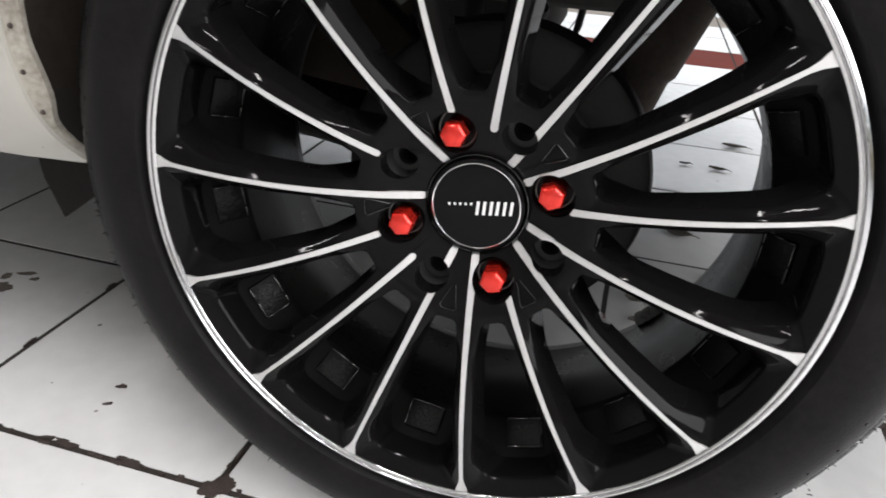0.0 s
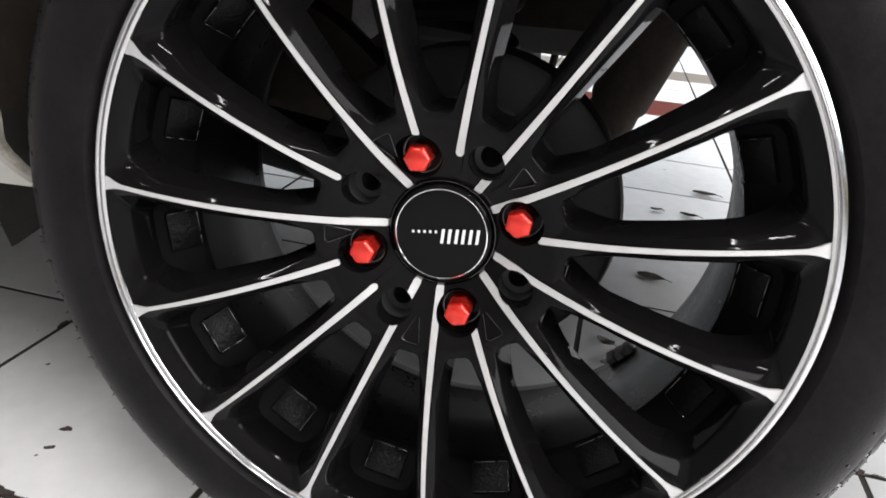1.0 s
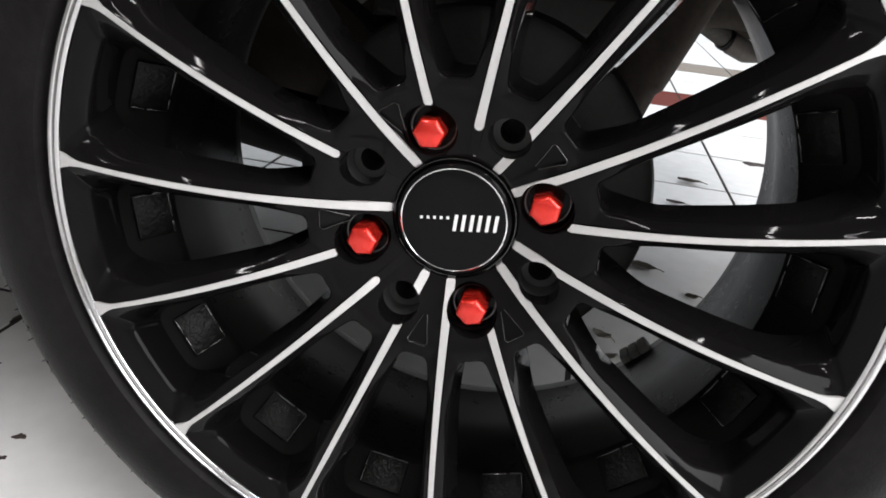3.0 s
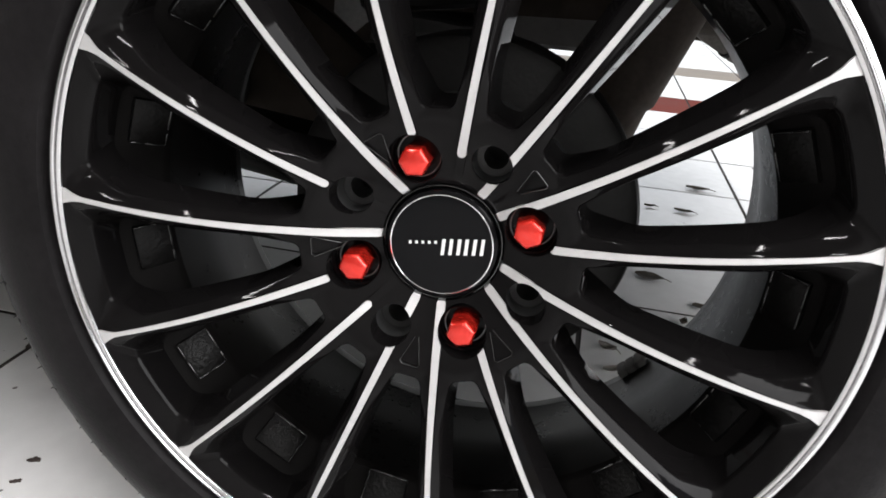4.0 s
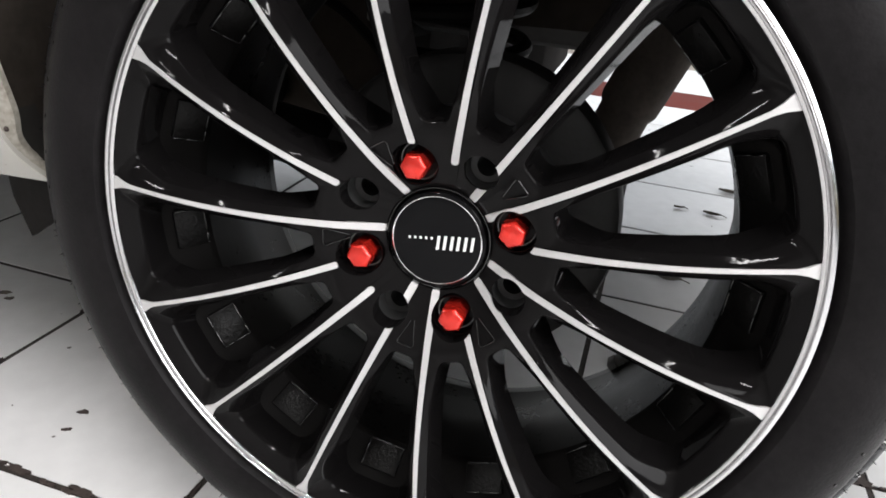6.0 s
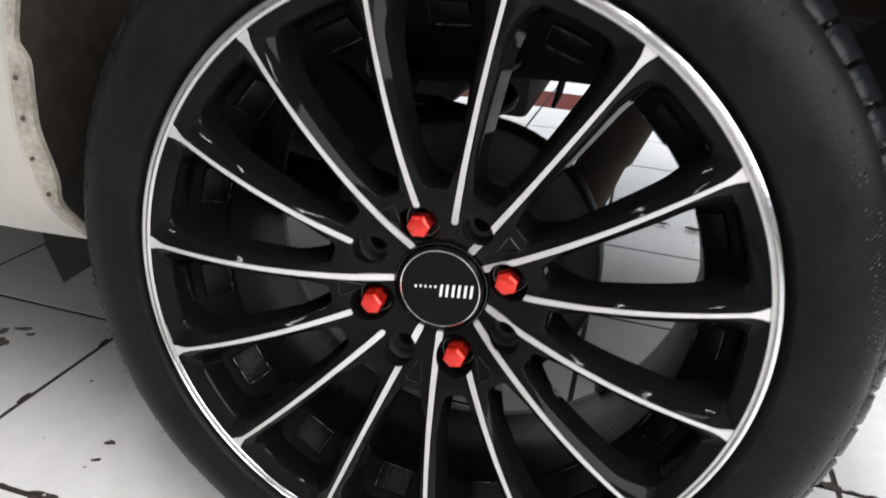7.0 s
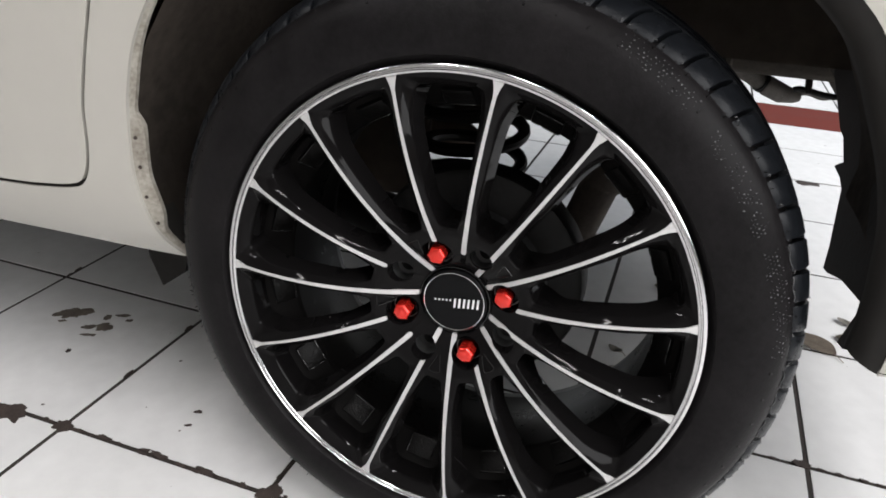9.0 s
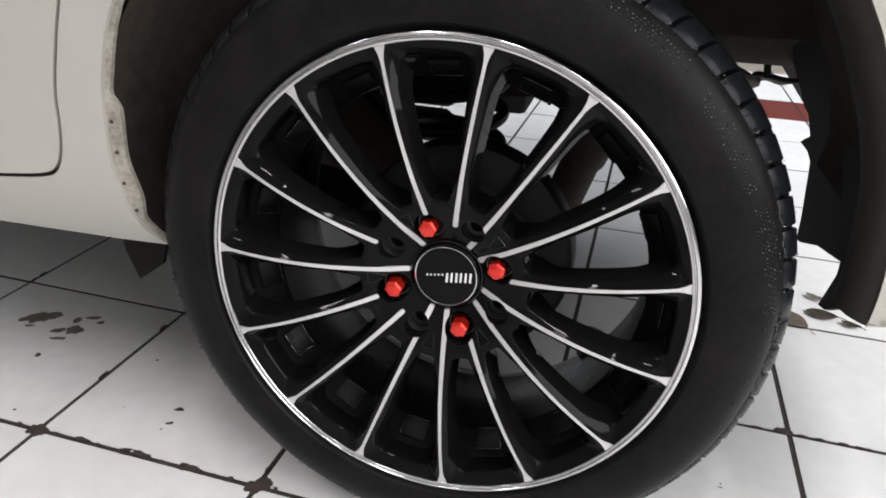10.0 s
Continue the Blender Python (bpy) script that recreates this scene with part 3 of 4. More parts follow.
# ---- tyre ----
SIDE = [(0.2150, 0.0120), (0.2170, 0.0100), (0.2180, 0.0080), (0.2195, 0.0058), (0.2212, 0.0038), (0.2228, 0.0008), (0.2245, -0.0016), (0.2270, -0.0022), (0.2300, -0.0028), (0.2325, -0.0030), (0.2380, -0.0031), (0.2430, -0.0028), (0.2500, -0.0018), (0.2560, 0.0002), (0.2615, 0.0024), (0.2665, 0.0052), (0.2730, 0.0100), (0.2775, 0.0152), (0.2800, 0.0195), (0.2806, 0.0235), (0.2815, 0.0300), (0.2840, 0.0400), (0.2865, 0.0680), (0.2870, 0.1000), (0.2865, 0.1320), (0.2840, 0.1600), (0.2790, 0.1760), (0.2700, 0.1880), (0.2500, 0.1960), (0.2300, 0.1950), (0.2185, 0.1900), (0.2150, 0.1880)]
tyre = part("tyre", revolve(SIDE, 200), RUBBER, wheel, "new low-profile black rubber tyre with glossy sidewall", WHEEL, sharp=40)
BLOCKS = 68


def tread_block(line, depth, share, skew=0.0, pitch=BLOCKS):
    """One block of tread over the line of (radius, y), with a rounded edge, pointing up."""
    bm = bmesh.new()
    half = math.pi / pitch * share
    rows = []
    count = len(line)
    for i, a in enumerate((-half, -half * 0.9, 0.0, half * 0.9, half)):
        edge = 0.0009 if i in (0, 4) else 0.0
        row = []
        for j, (r, y) in enumerate(line):
            b = a + skew * (y - line[0][1])
            rr = r - edge - (0.0008 if j in (0, count - 1) else 0.0)
            row.append(bm.verts.new((rr * math.sin(b), y, rr * math.cos(b))))
        for j in (count - 1, 0):
            r, y = line[j]
            b = a + skew * (y - line[0][1])
            row.append(bm.verts.new(((r - depth) * math.sin(b), y + (0.001 if j else -0.001), (r - depth) * math.cos(b))))
        rows.append(row)
    n = len(rows[0])
    for p, q in zip(rows, rows[1:]):
        for k in range(n):
            bm.faces.new((p[k], p[(k + 1) % n], q[(k + 1) % n], q[k]))
    bm.faces.new(rows[0])
    bm.faces.new(rows[-1])
    return bm


shoulder = finish(tread_block([(0.2805, 0.0185), (0.2858, 0.0240), (0.2902, 0.0310), (0.2935, 0.0420), (0.2952, 0.0540), (0.2957, 0.0640)], 0.008, 0.86, 1.1), TREAD, 35)
middle = finish(tread_block([(0.2957, 0.0705), (0.2960, 0.0820), (0.2961, 0.0930)], 0.008, 0.90, 2.2), TREAD, 35)
inner_sh = finish(tread_block([(0.2940, 0.1330), (0.2920, 0.1500), (0.2890, 0.1640), (0.2840, 0.1740)], 0.008, 0.88, -1.0), TREAD, 35)
for k in range(BLOCKS):
    turn = WHEEL @ Matrix.Rotation(2 * math.pi * k / BLOCKS, 4, "Y")
    for mesh in (shoulder, middle, inner_sh):
        put("tread_block", mesh, tyre, "", turn)
part("centre_rib", revolve([(0.2860, 0.0985), (0.2950, 0.0990), (0.2959, 0.1000), (0.2962, 0.1120), (0.2959, 0.1240), (0.2950, 0.1255), (0.2860, 0.1260)], 200), TREAD, tyre, "", WHEEL)


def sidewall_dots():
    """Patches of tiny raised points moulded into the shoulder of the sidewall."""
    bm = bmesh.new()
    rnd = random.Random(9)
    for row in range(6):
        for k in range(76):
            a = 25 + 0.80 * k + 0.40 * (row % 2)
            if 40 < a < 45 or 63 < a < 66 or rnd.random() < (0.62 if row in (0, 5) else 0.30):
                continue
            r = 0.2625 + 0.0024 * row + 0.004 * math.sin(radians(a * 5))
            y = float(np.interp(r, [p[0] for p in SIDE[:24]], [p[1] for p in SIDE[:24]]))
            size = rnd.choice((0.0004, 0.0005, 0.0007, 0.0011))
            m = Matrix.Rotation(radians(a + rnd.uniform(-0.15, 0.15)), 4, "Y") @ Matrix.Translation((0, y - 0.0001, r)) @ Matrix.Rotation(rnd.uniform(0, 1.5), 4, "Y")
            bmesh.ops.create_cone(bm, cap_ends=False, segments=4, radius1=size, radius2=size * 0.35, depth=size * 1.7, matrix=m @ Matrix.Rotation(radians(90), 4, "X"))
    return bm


def glint_beads():
    """Glossy blobs added as glints at the roots of the tread blocks, and a thin line between them."""
    bm = bmesh.new()
    rnd = random.Random(23)
    for k in range(BLOCKS):
        a = 360 * (k + 0.5) / BLOCKS
        if not 18 < a < 128:
            continue
        for n in range(rnd.choice((2, 3, 4))):
            b = radians(a + rnd.uniform(-0.9, 0.9))
            lift = rnd.uniform(0, 0.004)
            m = Matrix.Rotation(b, 4, "Y") @ Matrix.Translation((0, 0.0188 + lift, 0.2808 + lift * 0.8)) @ Matrix.Rotation(radians(-40), 4, "X") @ Matrix.Rotation(rnd.uniform(0, 3), 4, "Y")
            bmesh.ops.create_icosphere(bm, subdivisions=1, radius=1, matrix=m @ Matrix.Diagonal((rnd.uniform(0.0004, 0.0016), 0.0006, rnd.uniform(0.0004, 0.0008), 1)))
        if a > 62 and rnd.random() < 0.8:
            for n in range(14):
                b = radians(a + 360 / BLOCKS * (0.12 + 0.76 * n / 13))
                r = 0.2800 + 0.0006 * math.sin(n * 0.7 + k)
                m = Matrix.Rotation(b, 4, "Y") @ Matrix.Translation((0, 0.0186, r))
                bmesh.ops.create_icosphere(bm, subdivisions=1, radius=1, matrix=m @ Matrix.Diagonal((0.0011, 0.0005, rnd.uniform(0.0003, 0.0006), 1)))
    return bm


tagged(part("moulded_dots", sidewall_dots(), DOTS, tyre, "rows of tiny raised dots, paled as glints", WHEEL, sharp=10), kind="stuff")
tagged(part("glint_beads", glint_beads(), BEAD_GLINT, tyre, "glossy beads added as glints at the tread blocks", WHEEL, sharp=80), kind="stuff")


def vent_hairs():
    """Fine rubber hairs left by the mould along the shoulder."""
    bm = bmesh.new()
    rnd = random.Random(5)
    for k in range(150):
        a = radians(k * 2.4 + rnd.uniform(-0.8, 0.8))
        r, y = rnd.choice(((0.2775, 0.0152), (0.2800, 0.0190), (0.2812, 0.0200), (0.2835, 0.0240)))
        long = rnd.uniform(0.0012, 0.0040)
        m = Matrix.Rotation(a, 4, "Y") @ Matrix.Translation((0, y, r)) @ Matrix.Rotation(radians(rnd.uniform(20, 60)), 4, "X") @ Matrix.Translation((0, 0, long / 2))
        bmesh.ops.create_cone(bm, cap_ends=False, segments=4, radius1=0.0005, radius2=0.0002, depth=long, matrix=m)
    return bm


def shoulder_ribs():
    """Fine ribs that run from the tread onto the sidewall."""
    bm = bmesh.new()
    rnd = random.Random(31)
    lean = math.atan2(0.0143, 0.0135)
    for k in range(BLOCKS * 2):
        long = 0.019 if k % 2 else 0.012
        m = Matrix.Rotation(math.pi * (k + 0.5) / BLOCKS, 4, "Y") @ Matrix.Translation((0, 0.0193 - long / 2 * math.sin(lean), 0.2798 - long / 2 * math.cos(lean))) @ Matrix.Rotation(-lean, 4, "X") @ Matrix.Rotation(radians(rnd.uniform(6, 10)), 4, "Y")
        bmesh.ops.create_cube(bm, size=1, matrix=m @ Matrix.Diagonal((0.0016, 0.0014, long, 1)))
    return bm


tagged(part("shoulder_ribs", shoulder_ribs(), RUBBER, tyre, "fine ribs at the edge of the sidewall", WHEEL), kind="stuff")


def shoulder_hairs():
    """Longer rubber hairs standing out along the edge of the tread."""
    bm = bmesh.new()
    rnd = random.Random(15)
    for k in range(420):
        a = radians(k * 360 / 420 + rnd.uniform(-0.5, 0.5))
        r, y = rnd.choice(((0.2800, 0.0200), (0.2850, 0.0240), (0.2900, 0.0310), (0.2934, 0.0420)))
        long = rnd.uniform(0.0012, 0.0046) if 185 < math.degrees(a) < 285 else rnd.uniform(0.0005, 0.0012)
        m = Matrix.Rotation(a, 4, "Y") @ Matrix.Translation((0, y, r)) @ Matrix.Rotation(radians(rnd.uniform(-5, 45)), 4, "X") @ Matrix.Rotation(radians(rnd.uniform(-25, 25)), 4, "Y") @ Matrix.Translation((0, 0, long / 2))
        bmesh.ops.create_cone(bm, cap_ends=False, segments=5, radius1=0.0006, radius2=0.00025, depth=long, matrix=m)
    return bm


tagged(part("shoulder_hairs", shoulder_hairs(), RUBBER, tyre, "stiff rubber mould hairs", WHEEL), kind="stuff")
tagged(part("vent_hairs", vent_hairs(), RUBBER, tyre, "fine rubber mould hairs", WHEEL), kind="stuff")

# ---- the car ----


def skin(x, z):
    """The side of the car: nearly upright, rolled in at the sill, bulging a little towards the arch."""
    y = 0.018 + 0.05 * max(0.0, z - 0.55) ** 2 + 0.012 * max(0.0, (-x - 0.34)) * 0.3
    if z < 0.335:
        y += 0.020 * ((0.335 - z) / 0.058) ** 2.2
    return (x, y, z)


ARCH_X, ARCH_Z, ARCH_R = 0.010, 0.332, 0.346
arch = smooth_line([(-0.2970, 0.2740), (-0.3115, 0.2945), (-0.3200, 0.3170), (-0.3305, 0.3550), (-0.3320, 0.3880), (-0.3290, 0.4270), (-0.3255, 0.4500), (-0.3130, 0.4920), (-0.2895, 0.5340), (-0.2450, 0.5900), (-0.1700, 0.6460), (-0.0900, 0.6740), (0.0, 0.6830), (0.0900, 0.6740), (0.1750, 0.6420), (0.2584, 0.5792), (0.2872, 0.5426), (0.3042, 0.5096), (0.3204, 0.4745), (0.3308, 0.4444), (0.3375, 0.4162), (0.3415, 0.3814), (0.3439, 0.3439), (0.3432, 0.3110)], 5)
gap = smooth_line([(-0.300, 1.000), (-0.300, 0.800), (-0.3180, 0.640), (-0.3495, 0.5292), (-0.3654, 0.4782), (-0.3775, 0.4305), (-0.3805, 0.3946), (-0.3852, 0.3685), (-0.3942, 0.3498), (-0.4100, 0.3410), (-0.4488, 0.3352), (-0.5104, 0.3312), (-0.80, 0.322), (-1.70, 0.318)], 5)
gap_out = []
for i, p in enumerate(gap):
    a, b = Vector(gap[max(i - 1, 0)]), Vector(gap[min(i + 1, len(gap) - 1)])
    d = (b - a).normalized()
    gap_out.append((p[0] + d.y * 0.0042, p[1] - d.x * 0.0042))
outline = arch + [(0.3626, 0.3150), (0.42, 0.318), (0.52, 0.320), (0.64, 0.325), (0.64, 1.0)] + gap[0:1]
outline += gap[1:] + [(-1.70, 0.252), (-0.90, 0.258), (-0.5264, 0.2660), (-0.4248, 0.2688), (-0.36, 0.2700)]
part("quarter_panel", sheet(outline, 0.035, skin, turn=(0, 0.016, 0)), WHITE_PAINT, car, "cream-white rear quarter panel and sill", sharp=50)
door_line = [p for p in gap_out]
door = sheet(door_line + [(-1.70, 1.0)], 0.05, skin, turn=(0, 0.020, 0))
part("rear_door", door, WHITE_PAINT, car, "cream-white rear door with rounded lower corner", sharp=50)
part("door_seal", tube([(x + 0.002, skin(x, z)[1] + 0.0085, z) for x, z in gap], 0.0060, 8), LINER, car, "black rubber seal in the door gap")


def arch_flange():
    """The turned-in lip of the arch ahead of the wheel, bare and dirty, stepped where the liner begins."""
    bm = bmesh.new()
    outer = smooth_line([(-0.2975, 0.2740), (-0.3118, 0.2945), (-0.3205, 0.3170), (-0.3310, 0.3550), (-0.3325, 0.3880), (-0.3295, 0.4270), (-0.3260, 0.4500), (-0.3135, 0.4920), (-0.2900, 0.5340), (-0.2450, 0.5900), (-0.1700, 0.6460)], 8)
    wide = smooth_line([(-0.2965, 0.2740), (-0.3105, 0.2945), (-0.3130, 0.3070), (-0.3095, 0.3250), (-0.3125, 0.3400), (-0.3195, 0.3650), (-0.3195, 0.3900), (-0.3185, 0.4170), (-0.3262, 0.4290), (-0.3222, 0.4480), (-0.3095, 0.4920), (-0.2870, 0.5340), (-0.2410, 0.5880), (-0.1670, 0.6420)], 6)
    n = 70
    def at(line, t):
        k = t * (len(line) - 1)
        i = min(int(k), len(line) - 2)
        return Vector(line[i]).lerp(Vector(line[i + 1]), k - i)
    rows = []
    for i in range(n + 1):
        z = 0.2760 + (0.642 - 0.2760) * i / n
        xo = float(np.interp(z, [p[1] for p in outer], [p[0] for p in outer]))
        xi = float(np.interp(z, [p[1] for p in wide], [p[0] for p in wide]))
        deep = skin(xo, z)[1] + 0.0020
        rows.append([bm.verts.new((xo + (xi - xo) * f, deep + d, z)) for f, d in ((-0.1, 0.001), (0.35, 0.0035), (0.75, 0.0055), (1.0, 0.0062), (1.0, 0.0110), (0.5, 0.0130))])
    for p, q in zip(rows, rows[1:]):
        for k in range(5):
            bm.faces.new((p[k], p[k + 1], q[k + 1], q[k]))
    return bm


def arch_lining():
    """A grimy strip that lines the turned edge of the arch above the sill."""
    bm = bmesh.new()
    rows = []
    for i in range(25):
        z = 0.2755 + 0.05 * i / 24
        x = float(np.interp(z, [0.274, 0.2945, 0.317, 0.355], [-0.2970, -0.3115, -0.3200, -0.3305]))
        deep = skin(x, z)[1]
        rows.append([bm.verts.new((x + dx, deep + y, z)) for dx, y in ((-0.0004, 0.0125), (0.0002, 0.0140), (0.0004, 0.020), (0.0004, 0.040))])
    for p, q in zip(rows, rows[1:]):
        for k in range(3):
            bm.faces.new((p[k], p[k + 1], q[k + 1], q[k]))
    return bm


part("mud_smear", sheet(smooth_line([(0.3530, 0.3140), (0.3620, 0.3155), (0.3720, 0.3175), (0.3800, 0.3215), (0.3880, 0.3290), (0.3850, 0.3285), (0.3760, 0.3235), (0.3660, 0.3205), (0.3560, 0.3190), (0.3520, 0.3200), (0.3530, 0.3140)], 3)[:-1], 0.006, lambda u, v: (u, skin(u, v)[1] - 0.0006, v), turn=None), SMEAR, car, "brown dried mud smear on the panel corner")
part("arch_lining", arch_lining(), ROLLED, car, "dark brown grime along the arch edge")
part("arch_flange", arch_flange(), FLANGE, car, "bare grimy turned-in flange of the wheel arch")
rivet = finish(revolve([(0.0001, -0.0009), (0.0012, -0.0007), (0.0018, 0.0), (0.0020, 0.001)], 14), STAIN)
for x, z in ((-0.3275, 0.4040), (-0.3270, 0.3740), (-0.3245, 0.3430), (-0.3165, 0.3150)):
    put("rivet", rivet, car, "small rusty rivet", pose(x, skin(x, z)[1] + 0.0045, z))

# wheel well: a dusty arched tunnel over the wheel
well_line = [(-0.335, 0.285)] + [(ARCH_X + (ARCH_R + 0.012) * math.cos(radians(a)), ARCH_Z + (ARCH_R + 0.012) * math.sin(radians(a))) for a in range(176, 2, -6)] + [(0.362, 0.345)]


def well():
    bm = bmesh.new()
    rows = []
    for j, y in enumerate((0.034, 0.08, 0.14, 0.20, 0.27, 0.34)):
        rows.append([bm.verts.new((x + (0.006 * noise.noise((x * 9, y * 9, z * 9))), y, z + 0.006 * noise.noise((z * 9, x * 9, y * 7)))) for x, z in well_line])
    for p, q in zip(rows, rows[1:]):
        for k in range(len(p) - 1):
            bm.faces.new((p[k], p[k + 1], q[k + 1], q[k]))
    return bm


part("wheel_well", well(), WELL, car, "dusty dark inner wheel well")
# closing wall of the well towards the middle of the car, above the suspension
part("well_wall", sheet([(-0.34, 0.265), (-0.20, 0.258), (-0.140, 0.262), (-0.134, 0.385), (-0.06, 0.392), (0.10, 0.396), (0.125, 0.47), (0.14, 0.60), (0.14, 0.72), (-0.20, 0.72), (-0.34, 0.60)], 0.06, lambda u, v: (u, 0.335 + 0.01 * noise.noise((u * 8, v * 8, 0)), v), turn=(0, 0.01, 0)), WELL, car, "dusty inner wing")
# front wall of the well, ahead of the wheel
part("well_front", sheet([(0.040, 0.280), (0.075, 0.272), (0.20, 0.262), (0.40, 0.275), (0.75, 0.28), (0.75, 0.62), (0.030, 0.62)], 0.06, lambda u, v: (-0.342 - 0.01 * noise.noise((u * 6, v * 6, 1)), u, v), turn=(-0.01, 0, 0)), WELL, car, "dusty front wall of the wheel well")


def liner_at(y, z):
    return (0.343 + 0.0946 * (y - 0.02) + 0.0015 * noise.noise((y * 5, z * 5, 3)), y, z)


liner_line = [(0.020, 0.314), (0.056, 0.300), (0.106, 0.283), (0.160, 0.252), (0.192, 0.241), (0.154, 0.294), (0.156, 0.307), (0.275, 0.273), (0.377, 0.234), (0.413, 0.224), (0.419, 0.252), (0.467, 0.314), (0.511, 0.316), (0.590, 0.308), (0.555, 0.322), (0.519, 0.335), (0.588, 0.351), (0.646, 0.349), (0.751, 0.359), (0.921, 0.373), (1.077, 0.400), (1.077, 0.70), (0.020, 0.70)]
part("rear_liner", sheet(liner_line, 0.04, liner_at, turn=(0.006, 0, 0)), LINER, car, "black plastic liner with a stepped torn lower edge", sharp=40)


def arch_return():
    """The rear arch edge rolled inwards, its shade put into a dark brown colour."""
    bm = bmesh.new()
    line = [p for p in arch if p[0] > 0.05]
    rows = []
    for x, z in line:
        d = Vector((ARCH_X - x, 0.36 - z)).normalized()
        y = skin(x, z)[1]
        rows.append([bm.verts.new((x + d.x * a, y + e, z + d.y * a)) for a, e in ((-0.001, 0.002), (0.005, 0.005), (0.011, 0.011), (0.016, 0.020), (0.019, 0.034), (0.014, 0.050))])
    for p, q in zip(rows, rows[1:]):
        for k in range(5):
            bm.faces.new((p[k], p[k + 1], q[k + 1], q[k]))
    return bm


part("arch_return", arch_return(), ROLLED, car, "dark brown roll of the rear arch, coloured for its shade")
part("front_flap", sheet([(-0.405, 0.26), (-0.401, 0.224), (-0.3875, 0.1885), (-0.353, 0.214), (-0.340, 0.26)], 0.02, lambda u, v: (u, 0.100, v), turn=(0, 0.006, 0)), LINER, car, "small black pointed plastic flap under the sill")

# shell that closes the car: floor pan, far side, tail and nose, and a plain painted upper body
def shell():
    bm = bmesh.new()
    ring = []
    # the unseen tail end drops low to keep daylight off the floor beneath
    for x, lift in ((-2.6, 0.0), (-1.7, 0.0), (-0.4, 0.0), (0.40, 0.0), (0.585, -0.23)):
        z0 = 0.29 + (0.13 if x > -0.5 else 0.0) + lift
        ring.append([bm.verts.new(p) for p in ((x, 0.09, 0.95), (x, 1.56, 0.95), (x, 1.56, 0.285), (x, 1.50, 0.285), (x, 1.48, z0), (x, 0.06, z0) if x > 0.5 else (x, 0.36, z0 + (0.06 if x > -0.5 else 0)), (x, 0.05 if x > 0.5 else 0.34, 0.74 if x > -0.5 else z0))])
    for p, q in zip(ring, ring[1:]):
        for k in range(6):
            bm.faces.new((p[k], p[k + 1], q[k + 1], q[k]))
    bm.faces.new(ring[0])
    bm.faces.new(ring[-1])
    return bm


def upper_body():
    """The roof and its pillars as one plain rounded form above the doors."""
    bm = bmesh.new()
    rows = []
    for x, roof in ((-2.60, 0.985), (-2.30, 1.03), (-2.00, 1.16), (-1.70, 1.37), (-1.45, 1.45), (-0.90, 1.49), (-0.20, 1.48), (0.15, 1.43), (0.35, 1.32), (0.50, 1.13), (0.60, 0.99), (0.64, 0.965)):
        up = roof - 0.96
        rows.append([bm.verts.new((x, y, 0.96 + up * f)) for y, f in ((0.035, 0.0), (0.060, 0.35), (0.130, 0.80), (0.230, 0.96), (0.45, 1.0), (1.15, 1.0), (1.37, 0.96), (1.47, 0.80), (1.54, 0.35), (1.565, 0.0))])
    for p, q in zip(rows, rows[1:]):
        for k in range(9):
            bm.faces.new((p[k], p[k + 1], q[k + 1], q[k]))
    bm.faces.new(rows[0])
    bm.faces.new(rows[-1])
    return bm


part("body_shell", shell(), WELL, car, "dark underside and closed shell of the car, tail lowered for shade")
part("upper_body", upper_body(), WHITE_PAINT, car, "plain cream-white upper body and roof", sharp=60)
# unseen dark sheet added behind the outer panels against light from above
part("panel_backing", sheet([(-1.70, 0.27), (-0.352, 0.28), (-0.352, 0.60), (-0.30, 1.0), (-1.70, 1.0)], 0.12, lambda u, v: (u, skin(u, v)[1] + 0.045, v), turn=None), LINER, car, "dark sheet added behind the door to block light")

part("fuel_tank", box(0.78, 0.75, 0.25, 0.05, pose(-0.67, 0.87, 0.335)), LINER, car, "black fuel tank under the floor")
# suspension and brake
drum = part("brake_drum", revolve([(0.0345, 0.072), (0.070, 0.072), (0.074, 0.080), (0.102, 0.084), (0.108, 0.088), (0.110, 0.094), (0.110, 0.118), (0.106, 0.122), (0.040, 0.124)], 96), DARK_STEEL, car, "black drum brake behind the wheel", WHEEL)


def coil(cx, cy, z0, z1, radius, wire, turns):
    n = int(turns * 28)
    return tube([(cx + radius * math.cos(2 * math.pi * turns * i / n + 0.6), cy + radius * math.sin(2 * math.pi * turns * i / n + 0.6), z0 + (z1 - z0) * i / n) for i in range(n + 1)], wire, 10)


part("coil_spring", coil(-0.064, 0.300, 0.2600, 0.5000, 0.060, 0.0080, 6.0), DARK_STEEL, car, "black coil spring")
part("spring_seat", revolve([(0.0, 0.0), (0.066, 0.0), (0.068, 0.006), (0.062, 0.010), (0.030, 0.012), (0.028, 0.030), (0.0, 0.032)], 40), DARK_STEEL, car, "", pose(-0.058, 0.300, 0.246, 90))
part("shock_absorber", tube([(0.061, 0.250, 0.232), (0.0965, 0.257, 0.343), (0.0975, 0.2575, 0.346), (0.0990, 0.258, 0.350), (0.143, 0.261, 0.465)], [0.022, 0.022, 0.024, 0.0255, 0.026], 28), SLEEVE, car, "dusty dark brown tubular shock absorber")
part("axle_beam", tube([(-0.28, 0.27, 0.300), (-0.30, 0.36, 0.310), (-0.31, 0.60, 0.312), (-0.31, 0.80, 0.312), (-0.30, 1.36, 0.305)], [0.040, 0.036, 0.034, 0.034, 0.036], 20), DARK_STEEL, car, "black rear axle beam")
part("underbody_pan", box(0.42, 0.60, 0.20, 0.03, pose(-0.080, 1.12, 0.408)), UNDER, car, "dark grey underbody pan")
